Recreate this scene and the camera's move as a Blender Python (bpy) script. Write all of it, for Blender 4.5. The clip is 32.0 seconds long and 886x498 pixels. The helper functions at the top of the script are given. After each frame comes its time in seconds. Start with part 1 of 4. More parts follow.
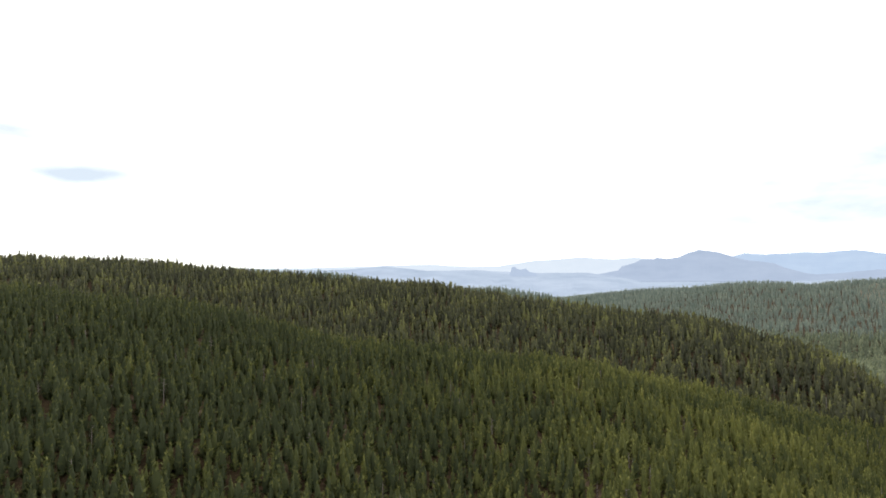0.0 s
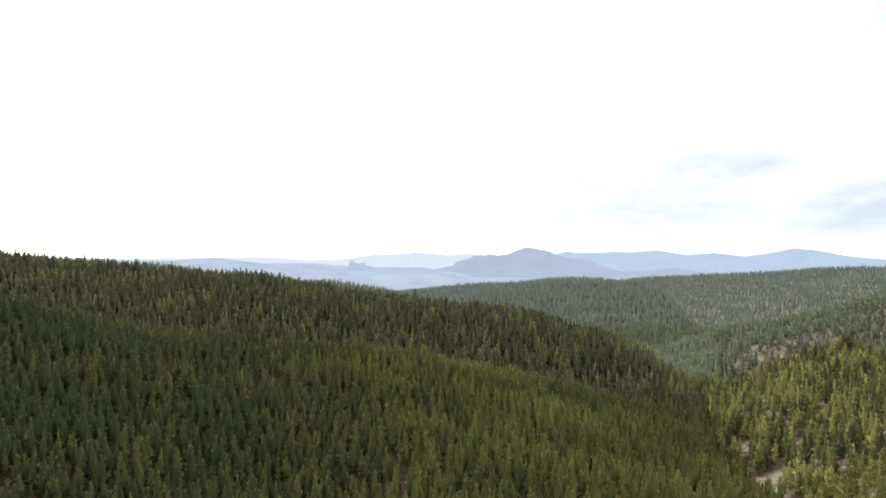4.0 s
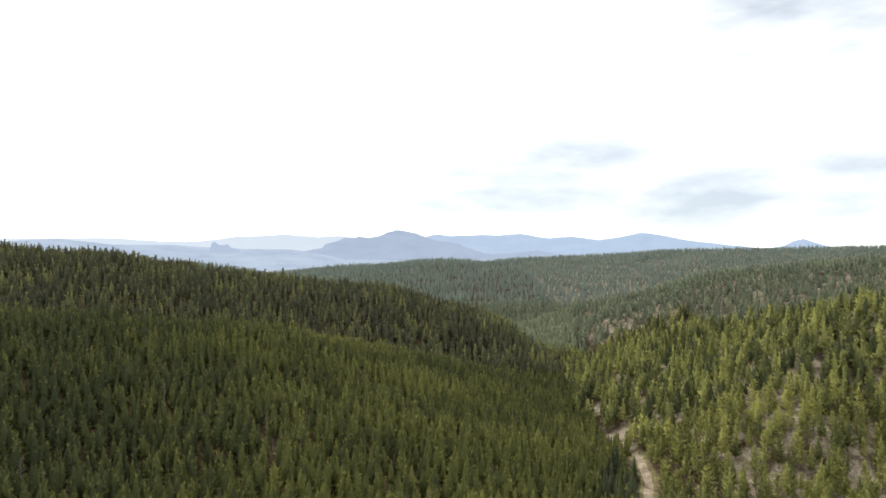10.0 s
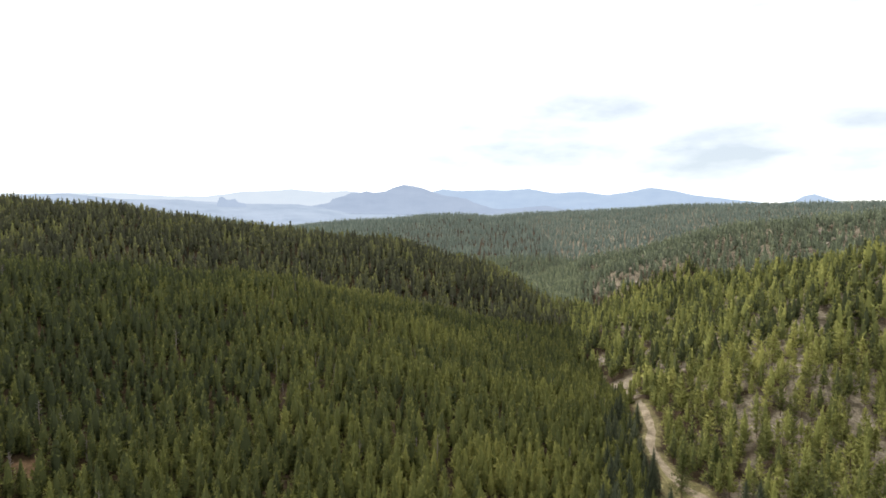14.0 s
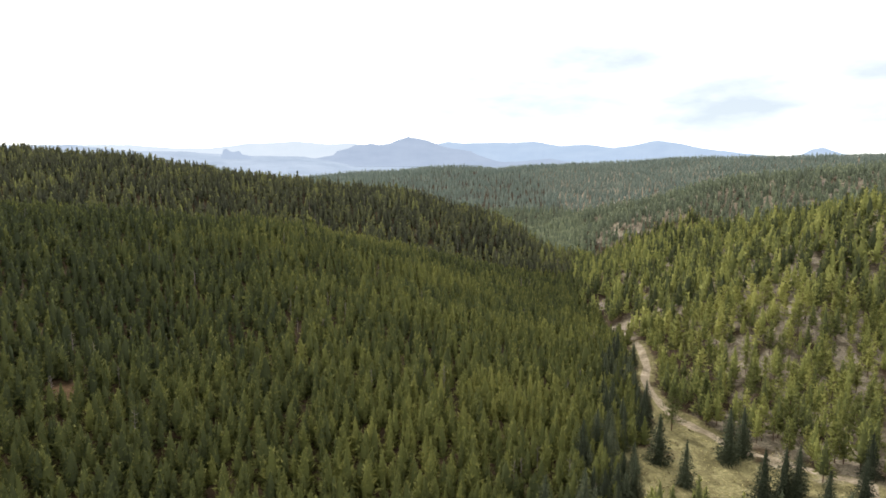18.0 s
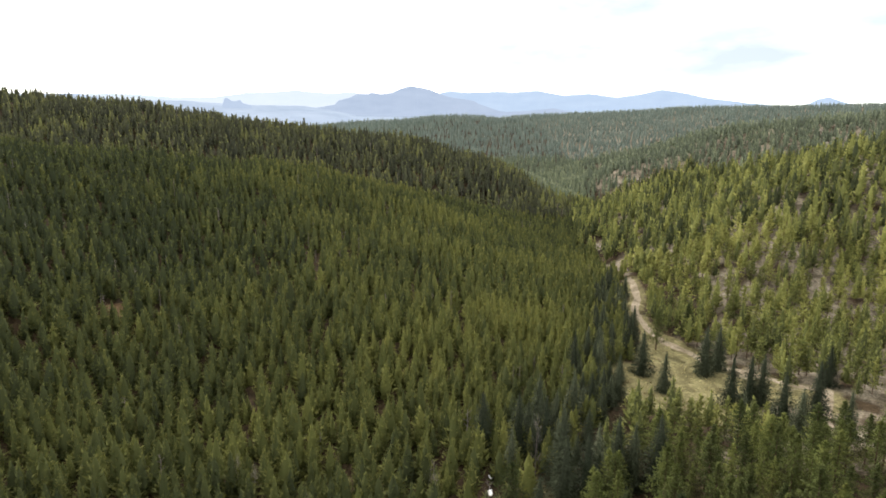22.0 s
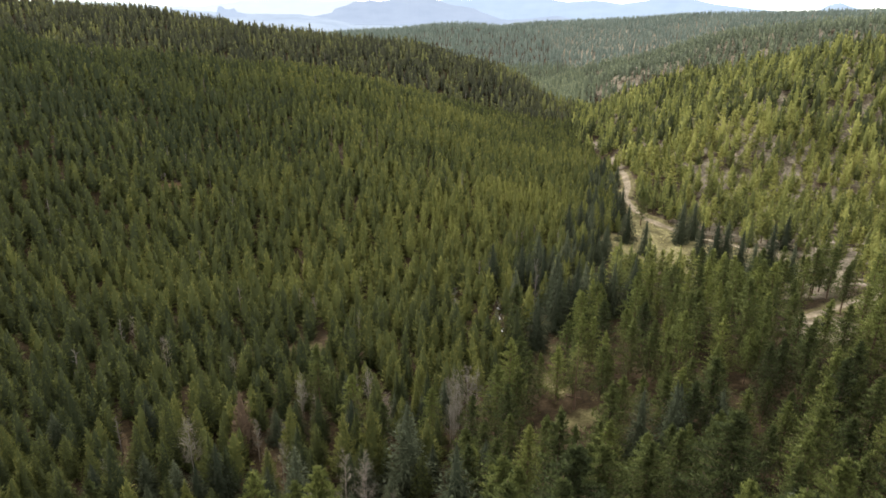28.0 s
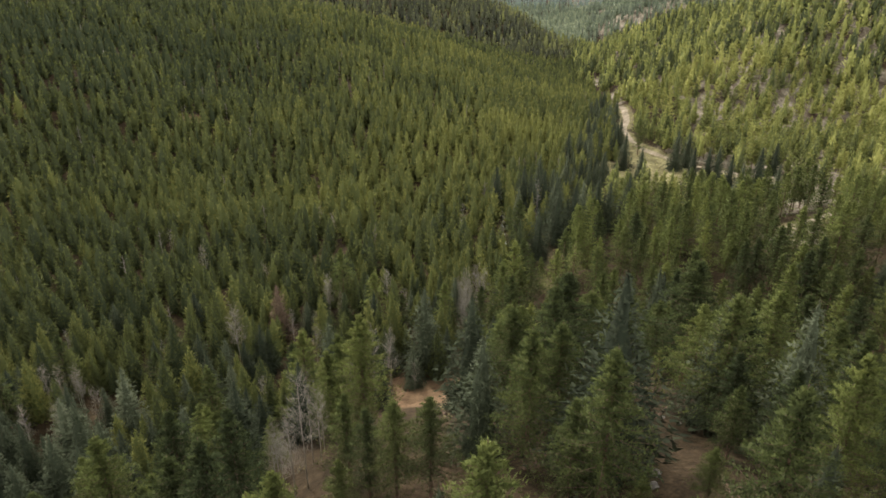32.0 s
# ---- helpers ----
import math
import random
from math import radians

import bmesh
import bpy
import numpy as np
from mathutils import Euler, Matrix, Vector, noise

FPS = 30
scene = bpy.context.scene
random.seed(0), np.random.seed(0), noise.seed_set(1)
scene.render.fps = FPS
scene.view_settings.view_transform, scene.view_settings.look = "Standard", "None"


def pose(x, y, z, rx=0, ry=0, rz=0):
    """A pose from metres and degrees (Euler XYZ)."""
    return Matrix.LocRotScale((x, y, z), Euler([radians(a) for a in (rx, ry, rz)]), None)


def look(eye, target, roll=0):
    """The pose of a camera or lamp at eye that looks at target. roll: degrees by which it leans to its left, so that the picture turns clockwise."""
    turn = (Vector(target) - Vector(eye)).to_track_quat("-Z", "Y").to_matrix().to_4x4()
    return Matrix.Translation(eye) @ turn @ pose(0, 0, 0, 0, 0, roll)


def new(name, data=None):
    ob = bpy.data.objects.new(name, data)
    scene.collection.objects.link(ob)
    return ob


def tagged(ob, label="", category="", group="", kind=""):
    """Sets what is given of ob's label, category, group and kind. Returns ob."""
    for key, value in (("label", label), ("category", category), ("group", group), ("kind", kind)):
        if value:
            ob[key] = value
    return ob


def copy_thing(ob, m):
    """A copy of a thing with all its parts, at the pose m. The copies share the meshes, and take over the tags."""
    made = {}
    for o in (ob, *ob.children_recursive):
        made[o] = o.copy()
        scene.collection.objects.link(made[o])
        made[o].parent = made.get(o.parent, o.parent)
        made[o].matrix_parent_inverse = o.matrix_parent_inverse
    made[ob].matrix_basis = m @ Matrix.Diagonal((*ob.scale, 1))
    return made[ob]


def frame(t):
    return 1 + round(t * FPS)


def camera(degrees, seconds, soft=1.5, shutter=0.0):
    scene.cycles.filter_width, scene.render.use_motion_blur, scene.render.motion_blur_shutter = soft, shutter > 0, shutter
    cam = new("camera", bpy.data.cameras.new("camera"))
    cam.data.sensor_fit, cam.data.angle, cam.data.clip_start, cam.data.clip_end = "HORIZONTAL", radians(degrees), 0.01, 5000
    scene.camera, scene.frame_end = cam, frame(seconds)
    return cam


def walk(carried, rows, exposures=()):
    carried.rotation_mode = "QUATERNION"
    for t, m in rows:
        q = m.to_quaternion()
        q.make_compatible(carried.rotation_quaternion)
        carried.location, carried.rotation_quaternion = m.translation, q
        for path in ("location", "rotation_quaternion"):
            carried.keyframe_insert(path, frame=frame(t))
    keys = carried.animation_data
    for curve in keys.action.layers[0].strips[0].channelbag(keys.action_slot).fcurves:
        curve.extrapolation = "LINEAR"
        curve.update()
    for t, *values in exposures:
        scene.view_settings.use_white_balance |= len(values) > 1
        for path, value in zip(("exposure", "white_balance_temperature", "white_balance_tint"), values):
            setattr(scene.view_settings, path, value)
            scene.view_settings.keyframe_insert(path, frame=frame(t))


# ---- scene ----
cam = camera(68.5, 32.0, 1.7)
METRES, EYE, TILT, LEAN, TURN = 100.0, 95.0, 2.5, 0.4, 0.0
ROWS = [
    (0.0, 0.0, 0.0, 0.0, 0.0, 0.0, -0.0),
    (0.5, 0.0222, -0.0046, -0.0018, -1.36, -0.07, -0.13),
    (1.0, 0.0389, -0.0074, -0.0054, -3.29, -0.11, -0.27),
    (1.5, 0.0533, -0.0105, -0.009, -5.28, -0.16, -0.4),
    (2.0, 0.0661, -0.0138, -0.0119, -7.0, -0.22, -0.56),
    (2.5, 0.0771, -0.0168, -0.0146, -8.67, -0.25, -0.7),
    (4.5, 0.0863, -0.0241, -0.0308, -15.97, -0.35, -1.41),
    (5.0, 0.0871, -0.0277, -0.0359, -18.11, -0.36, -1.47),
    (5.5, 0.0855, -0.0291, -0.0429, -20.23, -0.34, -1.55),
    (6.0, 0.0818, -0.0295, -0.0507, -21.41, -0.28, -1.62),
    (6.5, 0.0813, -0.0297, -0.056, -22.44, -0.27, -1.67),
    (7.0, 0.0802, -0.0302, -0.0611, -23.48, -0.23, -1.7),
    (7.5, 0.0797, -0.0308, -0.0674, -24.4, -0.17, -1.72),
    (8.0, 0.0791, -0.0325, -0.0704, -25.29, -0.17, -1.73),
    (8.5, 0.0777, -0.0318, -0.0735, -25.7, -0.23, -1.76),
    (9.0, 0.078, -0.032, -0.0761, -25.59, -0.58, -1.74),
    (9.5, 0.0782, -0.0312, -0.0762, -25.51, -1.03, -1.75),
    (10.0, 0.0782, -0.0304, -0.0765, -25.41, -1.5, -1.75),
    (10.5, 0.0797, -0.0304, -0.0772, -25.31, -1.99, -1.75),
    (11.0, 0.0795, -0.0296, -0.0768, -25.23, -2.5, -1.75),
    (11.5, 0.0807, -0.0294, -0.0792, -25.14, -2.99, -1.75),
    (12.0, 0.081, -0.0291, -0.0828, -25.05, -3.5, -1.75),
    (12.5, 0.0814, -0.0287, -0.0869, -24.97, -4.0, -1.76),
    (13.0, 0.0811, -0.0282, -0.0903, -24.92, -4.49, -1.76),
    (13.5, 0.0795, -0.03, -0.0945, -24.86, -4.95, -1.76),
    (14.0, 0.0781, -0.035, -0.0972, -24.78, -5.45, -1.78),
    (14.5, 0.0745, -0.0419, -0.1009, -24.73, -5.94, -1.77),
    (16.5, 0.0528, -0.0857, -0.1136, -24.48, -8.0, -1.85),
    (17.0, 0.046, -0.0977, -0.116, -24.43, -8.53, -1.86),
    (17.5, 0.0385, -0.1102, -0.1189, -24.4, -9.04, -1.89),
    (18.0, 0.0301, -0.1237, -0.1215, -24.38, -9.54, -1.9),
    (18.5, 0.022, -0.138, -0.1265, -24.35, -9.99, -1.87),
    (19.0, 0.013, -0.1561, -0.1282, -24.29, -10.5, -1.89),
    (19.5, 0.0014, -0.1757, -0.1301, -24.27, -11.03, -1.88),
    (20.0, -0.0106, -0.1977, -0.1325, -24.25, -11.56, -1.89),
    (20.5, -0.024, -0.2214, -0.1353, -24.22, -12.09, -1.92),
    (21.0, -0.0386, -0.2463, -0.1384, -24.23, -12.64, -1.92),
    (21.5, -0.053, -0.2728, -0.1408, -24.21, -13.2, -1.95),
    (22.0, -0.0693, -0.3003, -0.1431, -24.21, -13.8, -1.97),
    (22.5, -0.0852, -0.3288, -0.1443, -24.18, -14.43, -1.98),
    (23.0, -0.1033, -0.3567, -0.1466, -24.19, -15.07, -2.02),
    (23.5, -0.12, -0.3849, -0.1497, -24.19, -15.69, -2.02),
    (24.0, -0.1371, -0.4133, -0.1519, -24.2, -16.31, -2.01),
    (24.5, -0.1537, -0.4415, -0.1543, -24.2, -16.93, -1.98),
    (25.0, -0.1706, -0.4674, -0.1564, -24.23, -17.58, -1.96),
    (25.5, -0.1861, -0.4924, -0.1587, -24.24, -18.21, -1.94),
    (27.5, -0.2407, -0.5752, -0.1686, -24.3, -20.62, -1.79),
    (28.0, -0.2524, -0.5922, -0.1708, -24.31, -21.22, -1.74),
    (28.5, -0.2635, -0.6089, -0.1733, -24.31, -21.8, -1.68),
    (29.0, -0.2746, -0.6258, -0.1759, -24.34, -22.38, -1.63),
    (29.5, -0.2857, -0.6427, -0.1786, -24.36, -22.97, -1.58),
    (30.0, -0.2964, -0.6601, -0.1812, -24.37, -23.55, -1.52),
    (30.5, -0.3071, -0.6781, -0.1838, -24.37, -24.1, -1.47),
    (31.0, -0.3179, -0.6968, -0.1864, -24.38, -24.64, -1.41),
    (31.5, -0.3283, -0.7157, -0.1888, -24.39, -25.19, -1.35),
    (32.0, -0.3387, -0.7346, -0.1914, -24.37, -25.75, -1.32),
]
walk(cam, [(t, pose(0, 0, EYE, TILT, LEAN, TURN) @ pose(METRES * x, METRES * y, METRES * z, 90 + pitch, roll, yaw)) for t, x, y, z, yaw, pitch, roll in ROWS],
     exposures=[(0.0, 0.0), (9.0, -0.08), (14.0, -0.03), (20.0, 0.08), (25.0, 0.22), (28.0, 0.30), (32.0, 0.37)])


# ---- light and sky ----
CLOUD_AT = (0.35, 0.1, 0.45)
CLOUDS = [(31, 0.100, 10, 0.050), (38, 0.150, 6, 0.028), (47.4, 0.088, 14, 0.050), (58, 0.115, 4.5, 0.03), (60, 0.33, 13, 0.08),
          (-33, 0.19, 4, 0.012), (-29, 0.14, 3.2, 0.012), (-75, 0.12, 9, 0.02), (95, 0.14, 9, 0.03), (140, 0.2, 12, 0.04), (-130, 0.16, 10, 0.03), (180, 0.12, 9, 0.02)]
SUN_AZ, SUN_EL = -3.0, 48.0      # degrees; azimuth from +y towards +x


def mat(name):
    m = bpy.data.materials.new(name)
    m.use_nodes = True
    m.node_tree.nodes.clear()
    return m, m.node_tree.nodes, m.node_tree.links


def node(nodes, kind, **values):
    n = nodes.new(kind)
    for key, value in values.items():
        n.inputs[key].default_value = value
    return n


def ramp(nodes, links, src, stops):
    r = nodes.new("ShaderNodeValToRGB")
    e = r.color_ramp.elements
    while len(e) < len(stops):
        e.new(0.5)
    for el, (p, c) in zip(e, stops):
        el.position, el.color = p, (*c, 1) if len(c) == 3 else c
    links.new(src, r.inputs[0])
    return r.outputs[0]


def mix(nodes, links, fac, a, b, blend="MIX"):
    n = nodes.new("ShaderNodeMix")
    n.data_type, n.blend_type = "RGBA", blend
    for sock, v in ((n.inputs[0], fac), (n.inputs[6], a), (n.inputs[7], b)):
        if isinstance(v, bpy.types.NodeSocket):
            links.new(v, sock)
        else:
            sock.default_value = v if isinstance(v, float) else (*v, 1)
    return n.outputs[2]


def noise_tex(nodes, links, scale, detail=4.0, rough=0.55, vec=None):
    n = node(nodes, "ShaderNodeTexNoise", Scale=scale, Detail=detail, Roughness=rough)
    if vec is not None:
        links.new(vec, n.inputs["Vector"])
    return n.outputs["Fac"]


def make_world():
    w = bpy.data.worlds.new("sky")
    scene.world = w
    w.use_nodes = True
    nodes, links = w.node_tree.nodes, w.node_tree.links
    nodes.clear()
    sky = nodes.new("ShaderNodeTexSky")
    sky.sky_type, sky.sun_disc = "NISHITA", False
    sky.sun_elevation, sky.sun_rotation = radians(SUN_EL), radians(SUN_AZ)
    sky.altitude, sky.dust_density = 2400.0, 2.0
    coord = nodes.new("ShaderNodeTexCoord")
    stretch = node(nodes, "ShaderNodeMapping", Scale=(1.0, 1.0, 3.2), Location=CLOUD_AT)
    links.new(coord.outputs["Generated"], stretch.inputs["Vector"])
    cloud = noise_tex(nodes, links, 8.0, 5.0, 0.52, stretch.outputs[0])
    # grey-blue cloud bases under the bright sheet: azimuth, height, half widths
    dirs = nodes.new("ShaderNodeSeparateXYZ")
    links.new(coord.outputs["Generated"], dirs.inputs[0])

    def calc(op, p, q, r=None):
        m = nodes.new("ShaderNodeMath")
        m.operation = op
        for k, value in enumerate((p, q, r)):
            if isinstance(value, bpy.types.NodeSocket):
                links.new(value, m.inputs[k])
            elif value is not None:
                m.inputs[k].default_value = value
        return m.outputs[0]

    az = calc("MULTIPLY", calc("ARCTAN2", dirs.outputs["X"], dirs.outputs["Y"]), 57.2958)
    shade = None
    for a, h, wa, wh in CLOUDS:
        u = calc("DIVIDE", calc("SUBTRACT", az, a), wa)
        v = calc("DIVIDE", calc("SUBTRACT", dirs.outputs["Z"], h), wh)
        r = calc("SUBTRACT", 1.0, calc("MULTIPLY_ADD", u, u, calc("MULTIPLY", v, v)))
        shade = r if shade is None else calc("MAXIMUM", shade, r)
    shade = calc("MULTIPLY_ADD", cloud, 4.0, calc("SUBTRACT", calc("MAXIMUM", shade, -1.5), 1.75))
    fac = ramp(nodes, links, calc("MULTIPLY", shade, 0.45), [(0.05, (1, 1, 1)), (0.26, (0.28, 0.28, 0.28)), (0.75, (0, 0, 0))])
    # bright broken cloud over a pale sky
    blue = mix(nodes, links, 1.0, sky.outputs[0], (0.10, 0.10, 0.10), "MULTIPLY")
    pale = mix(nodes, links, 0.85, blue, (0.48, 0.525, 0.57))
    out = mix(nodes, links, fac, pale, (1.22, 1.21, 1.18))
    bg = node(nodes, "ShaderNodeBackground", Strength=SKY)
    links.new(out, bg.inputs["Color"])
    o = nodes.new("ShaderNodeOutputWorld")
    links.new(bg.outputs[0], o.inputs["Surface"])


SKY = 1.6
make_world()
sun = new("sun", bpy.data.lights.new("sun", "SUN"))
sun.data.energy, sun.data.angle, sun.data.color = 3.4, radians(1.5), (1.0, 0.95, 0.86)
sun_dir = Vector((math.sin(radians(SUN_AZ)) * math.cos(radians(SUN_EL)), math.cos(radians(SUN_AZ)) * math.cos(radians(SUN_EL)), math.sin(radians(SUN_EL))))
sun.matrix_world = look(sun_dir * 900, (0, 0, 0))
tagged(sun, kind="structure")


# ---- the lie of the land ----
# the creek line of the valley: x, y, z
VALLEY = [(-420, -60, 42), (-200, -25, 16), (-70, 8, 4), (0, 22, 0), (55, 62, 0), (100, 98, -2), (136, 128, -4), (198, 212, -7),
          (243, 318, -15), (322, 440, -25), (430, 570, -30), (560, 760, -36), (700, 1050, -30), (900, 1500, -10)]
# ridges: crest points x, y, z; slope of the flanks; width of the rounded crest
RIDGES = [
    # first spur, and its swell towards the meadow
    ([(-620, 380, 128), (-330, 335, 100), (-225, 331, 85), (-139, 332, 75), (-54, 334, 56), (51, 339, 45), (129, 360, 25), (199, 382, 5), (262, 390, -16)], 0.345, 30),
    ([(40, 335, 42), (58, 250, 26), (63, 190, 15), (66, 160, 7)], 0.26, 34),
    # second ridge
    ([(-900, 640, 138), (-450, 661, 111), (-348, 687, 109), (-234, 702, 98), (-99, 693, 85), (-20, 680, 81), (38, 669, 71), (118, 629, 60), (203, 562, 51), (243, 528, 40), (268, 485, 17), (285, 448, -4), (297, 420, -18)], 0.46, 40),
    # sunny hill on the right bank, and its foot
    ([(800, 60, 120), (520, 130, 84), (420, 180, 68), (371, 208, 58), (358, 245, 49), (350, 290, 39), (350, 330, 26), (344, 375, 4), (345, 420, -16)], 0.52, 26),
    ([(371, 208, 56), (305, 205, 42), (250, 174, 25), (214, 146, 6)], 0.62, 16),
    # rocky hill down the valley
    ([(1300, 330, 116), (950, 430, 94), (829, 474, 79), (751, 505, 74), (657, 546, 63), (614, 593, 43), (565, 639, 27), (530, 700, 2)], 0.40, 40),
    ([(657, 546, 56), (560, 525, 40), (495, 538, 28), (450, 560, 0)], 0.45, 20),
    ([(680, 530, 58), (640, 450, 47), (600, 390, 22)], 0.40, 25),
    # far plateau and knolls
    ([(360, 1980, 20), (488, 1835, 30), (611, 1799, 52), (667, 1672, 48), (788, 1619, 70), (878, 1573, 59), (1010, 1492, 75), (1194, 1481, 83), (1434, 1399, 100), (1621, 1179, 105), (1738, 1001, 111), (2100, 500, 125)], 0.125, 60),
    ([(-700, 1300, 118), (-248, 1276, 97), (-170, 1284, 80), (0, 1297, 63), (85, 1297, 65), (130, 1230, 50)], 0.22, 60),
    # near bank
    ([(200, -330, 120), (70, -180, 90), (25, -100, 54), (0, -54, 38), (-9, -41, 34), (10, -36, 29)], 0.75, 14),
    ([(220, -60, 52), (140, -10, 20), (108, 26, 8)], 0.34, 14),
    ([(-420, -330, 130), (-200, -220, 100), (-110, -130, 56)], 0.55, 20),
]


def seg_dist(x, y, a, b):
    """Distance to a segment, and how far along it the nearest point lies."""
    dx, dy = b[0] - a[0], b[1] - a[1]
    u = np.clip(((x - a[0]) * dx + (y - a[1]) * dy) / (dx * dx + dy * dy), 0, 1)
    return np.hypot(x - a[0] - u * dx, y - a[1] - u * dy), u


def valley(x, y):
    """Distance from the creek line (positive on its left bank), and the creek's height there."""
    best, z, side = np.full(x.shape, 1e9), np.zeros(x.shape), np.ones(x.shape)
    for a, b in zip(VALLEY, VALLEY[1:]):
        d, u = seg_dist(x, y, a, b)
        near = d < best
        cross = (b[0] - a[0]) * (y - a[1]) - (b[1] - a[1]) * (x - a[0])
        best = np.where(near, d, best)
        z = np.where(near, a[2] + u * (b[2] - a[2]), z)
        side = np.where(near, np.sign(cross), side)
    return best * side, z


def lump(x, y, size, seed):
    """Smooth random swells of about that size, between -1 and 1."""
    rng = np.random.RandomState(seed)
    out = np.zeros(np.shape(x))
    for k in range(7):
        a, p, f = rng.uniform(0, 2 * np.pi), rng.uniform(0, 2 * np.pi), rng.uniform(0.7, 1.6) * 2 * np.pi / size
        out = out + np.sin((x * np.cos(a) + y * np.sin(a)) * f + p)
    return out / 4.0


def land(x, y):
    """Height of the ground."""
    x, y = np.asarray(x, float), np.asarray(y, float)
    d, zv = valley(x, y)
    far = np.clip((np.hypot(x, y) - 900) / 1400, 0, 1)
    ad = np.abs(d)
    base = zv + np.where(d > 0, 0.03, 0.10) * np.maximum(ad - 10, 0) * np.exp(-ad / 260)
    base = base * (1 - far) + 15 * far
    soft = 4.0
    total = np.exp(base / soft)
    for crest, slope, width in RIDGES:
        h = np.full(x.shape, -1e3)
        for a, b in zip(crest, crest[1:]):
            r, u = seg_dist(x, y, a, b)
            h = np.maximum(h, a[2] + u * (b[2] - a[2]) - slope * (np.sqrt(r * r + width * width) - width))
        total = total + np.exp(np.clip(h, -200, 400) / soft)
    z = soft * np.log(total)
    swell = np.clip((ad - 14) / 80, 0, 1)
    return z + swell * (1.5 * lump(x, y, 90, 1) + 1.0 * lump(x, y, 33, 2)) + 0.25 * lump(x, y, 9, 3)


# ---- materials ----
def foliage(name, dark, mid, light, glow=0.35):
    """Needles: colour by the tree's own tone, painted crown shade included, with small patches of lighter growth."""
    m, nodes, links = mat(name)
    tone = nodes.new("ShaderNodeAttribute")
    tone.attribute_name = "tone"
    geo = nodes.new("ShaderNodeNewGeometry")
    info = nodes.new("ShaderNodeObjectInfo")
    add = nodes.new("ShaderNodeMath")
    add.operation = "MULTIPLY_ADD"
    links.new(geo.outputs["Random Per Island"], add.inputs[0])
    add.inputs[1].default_value = 0.07
    links.new(tone.outputs["Fac"], add.inputs[2])
    add2 = nodes.new("ShaderNodeMath")
    add2.operation = "MULTIPLY_ADD"
    links.new(info.outputs["Random"], add2.inputs[0])
    add2.inputs[1].default_value = 0.35
    links.new(add.outputs[0], add2.inputs[2])
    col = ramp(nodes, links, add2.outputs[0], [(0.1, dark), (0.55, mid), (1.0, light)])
    diff = node(nodes, "ShaderNodeBsdfPrincipled", Roughness=0.8)
    diff.inputs["Specular IOR Level"].default_value = 0.12
    tran = nodes.new("ShaderNodeBsdfTranslucent")
    links.new(col, diff.inputs["Base Color"])
    links.new(col, tran.inputs["Color"])
    s = node(nodes, "ShaderNodeMixShader", Fac=glow)
    links.new(diff.outputs[0], s.inputs[1])
    links.new(tran.outputs[0], s.inputs[2])
    o = nodes.new("ShaderNodeOutputMaterial")
    links.new(s.outputs[0], o.inputs["Surface"])
    return m


def solid(name, stops, scale, rough=0.85, bump=0.0, detail=5.0, stretch=(1, 1, 1)):
    m, nodes, links = mat(name)
    coord = nodes.new("ShaderNodeTexCoord")
    mp = node(nodes, "ShaderNodeMapping", Scale=stretch)
    links.new(coord.outputs["Object"], mp.inputs["Vector"])
    n = noise_tex(nodes, links, scale, detail, 0.6, mp.outputs[0])
    p = node(nodes, "ShaderNodeBsdfPrincipled", Roughness=rough)
    links.new(ramp(nodes, links, n, stops), p.inputs["Base Color"])
    if bump:
        b = node(nodes, "ShaderNodeBump", Strength=bump, Distance=0.1)
        links.new(n, b.inputs["Height"])
        links.new(b.outputs[0], p.inputs["Normal"])
    o = nodes.new("ShaderNodeOutputMaterial")
    links.new(p.outputs[0], o.inputs["Surface"])
    return m


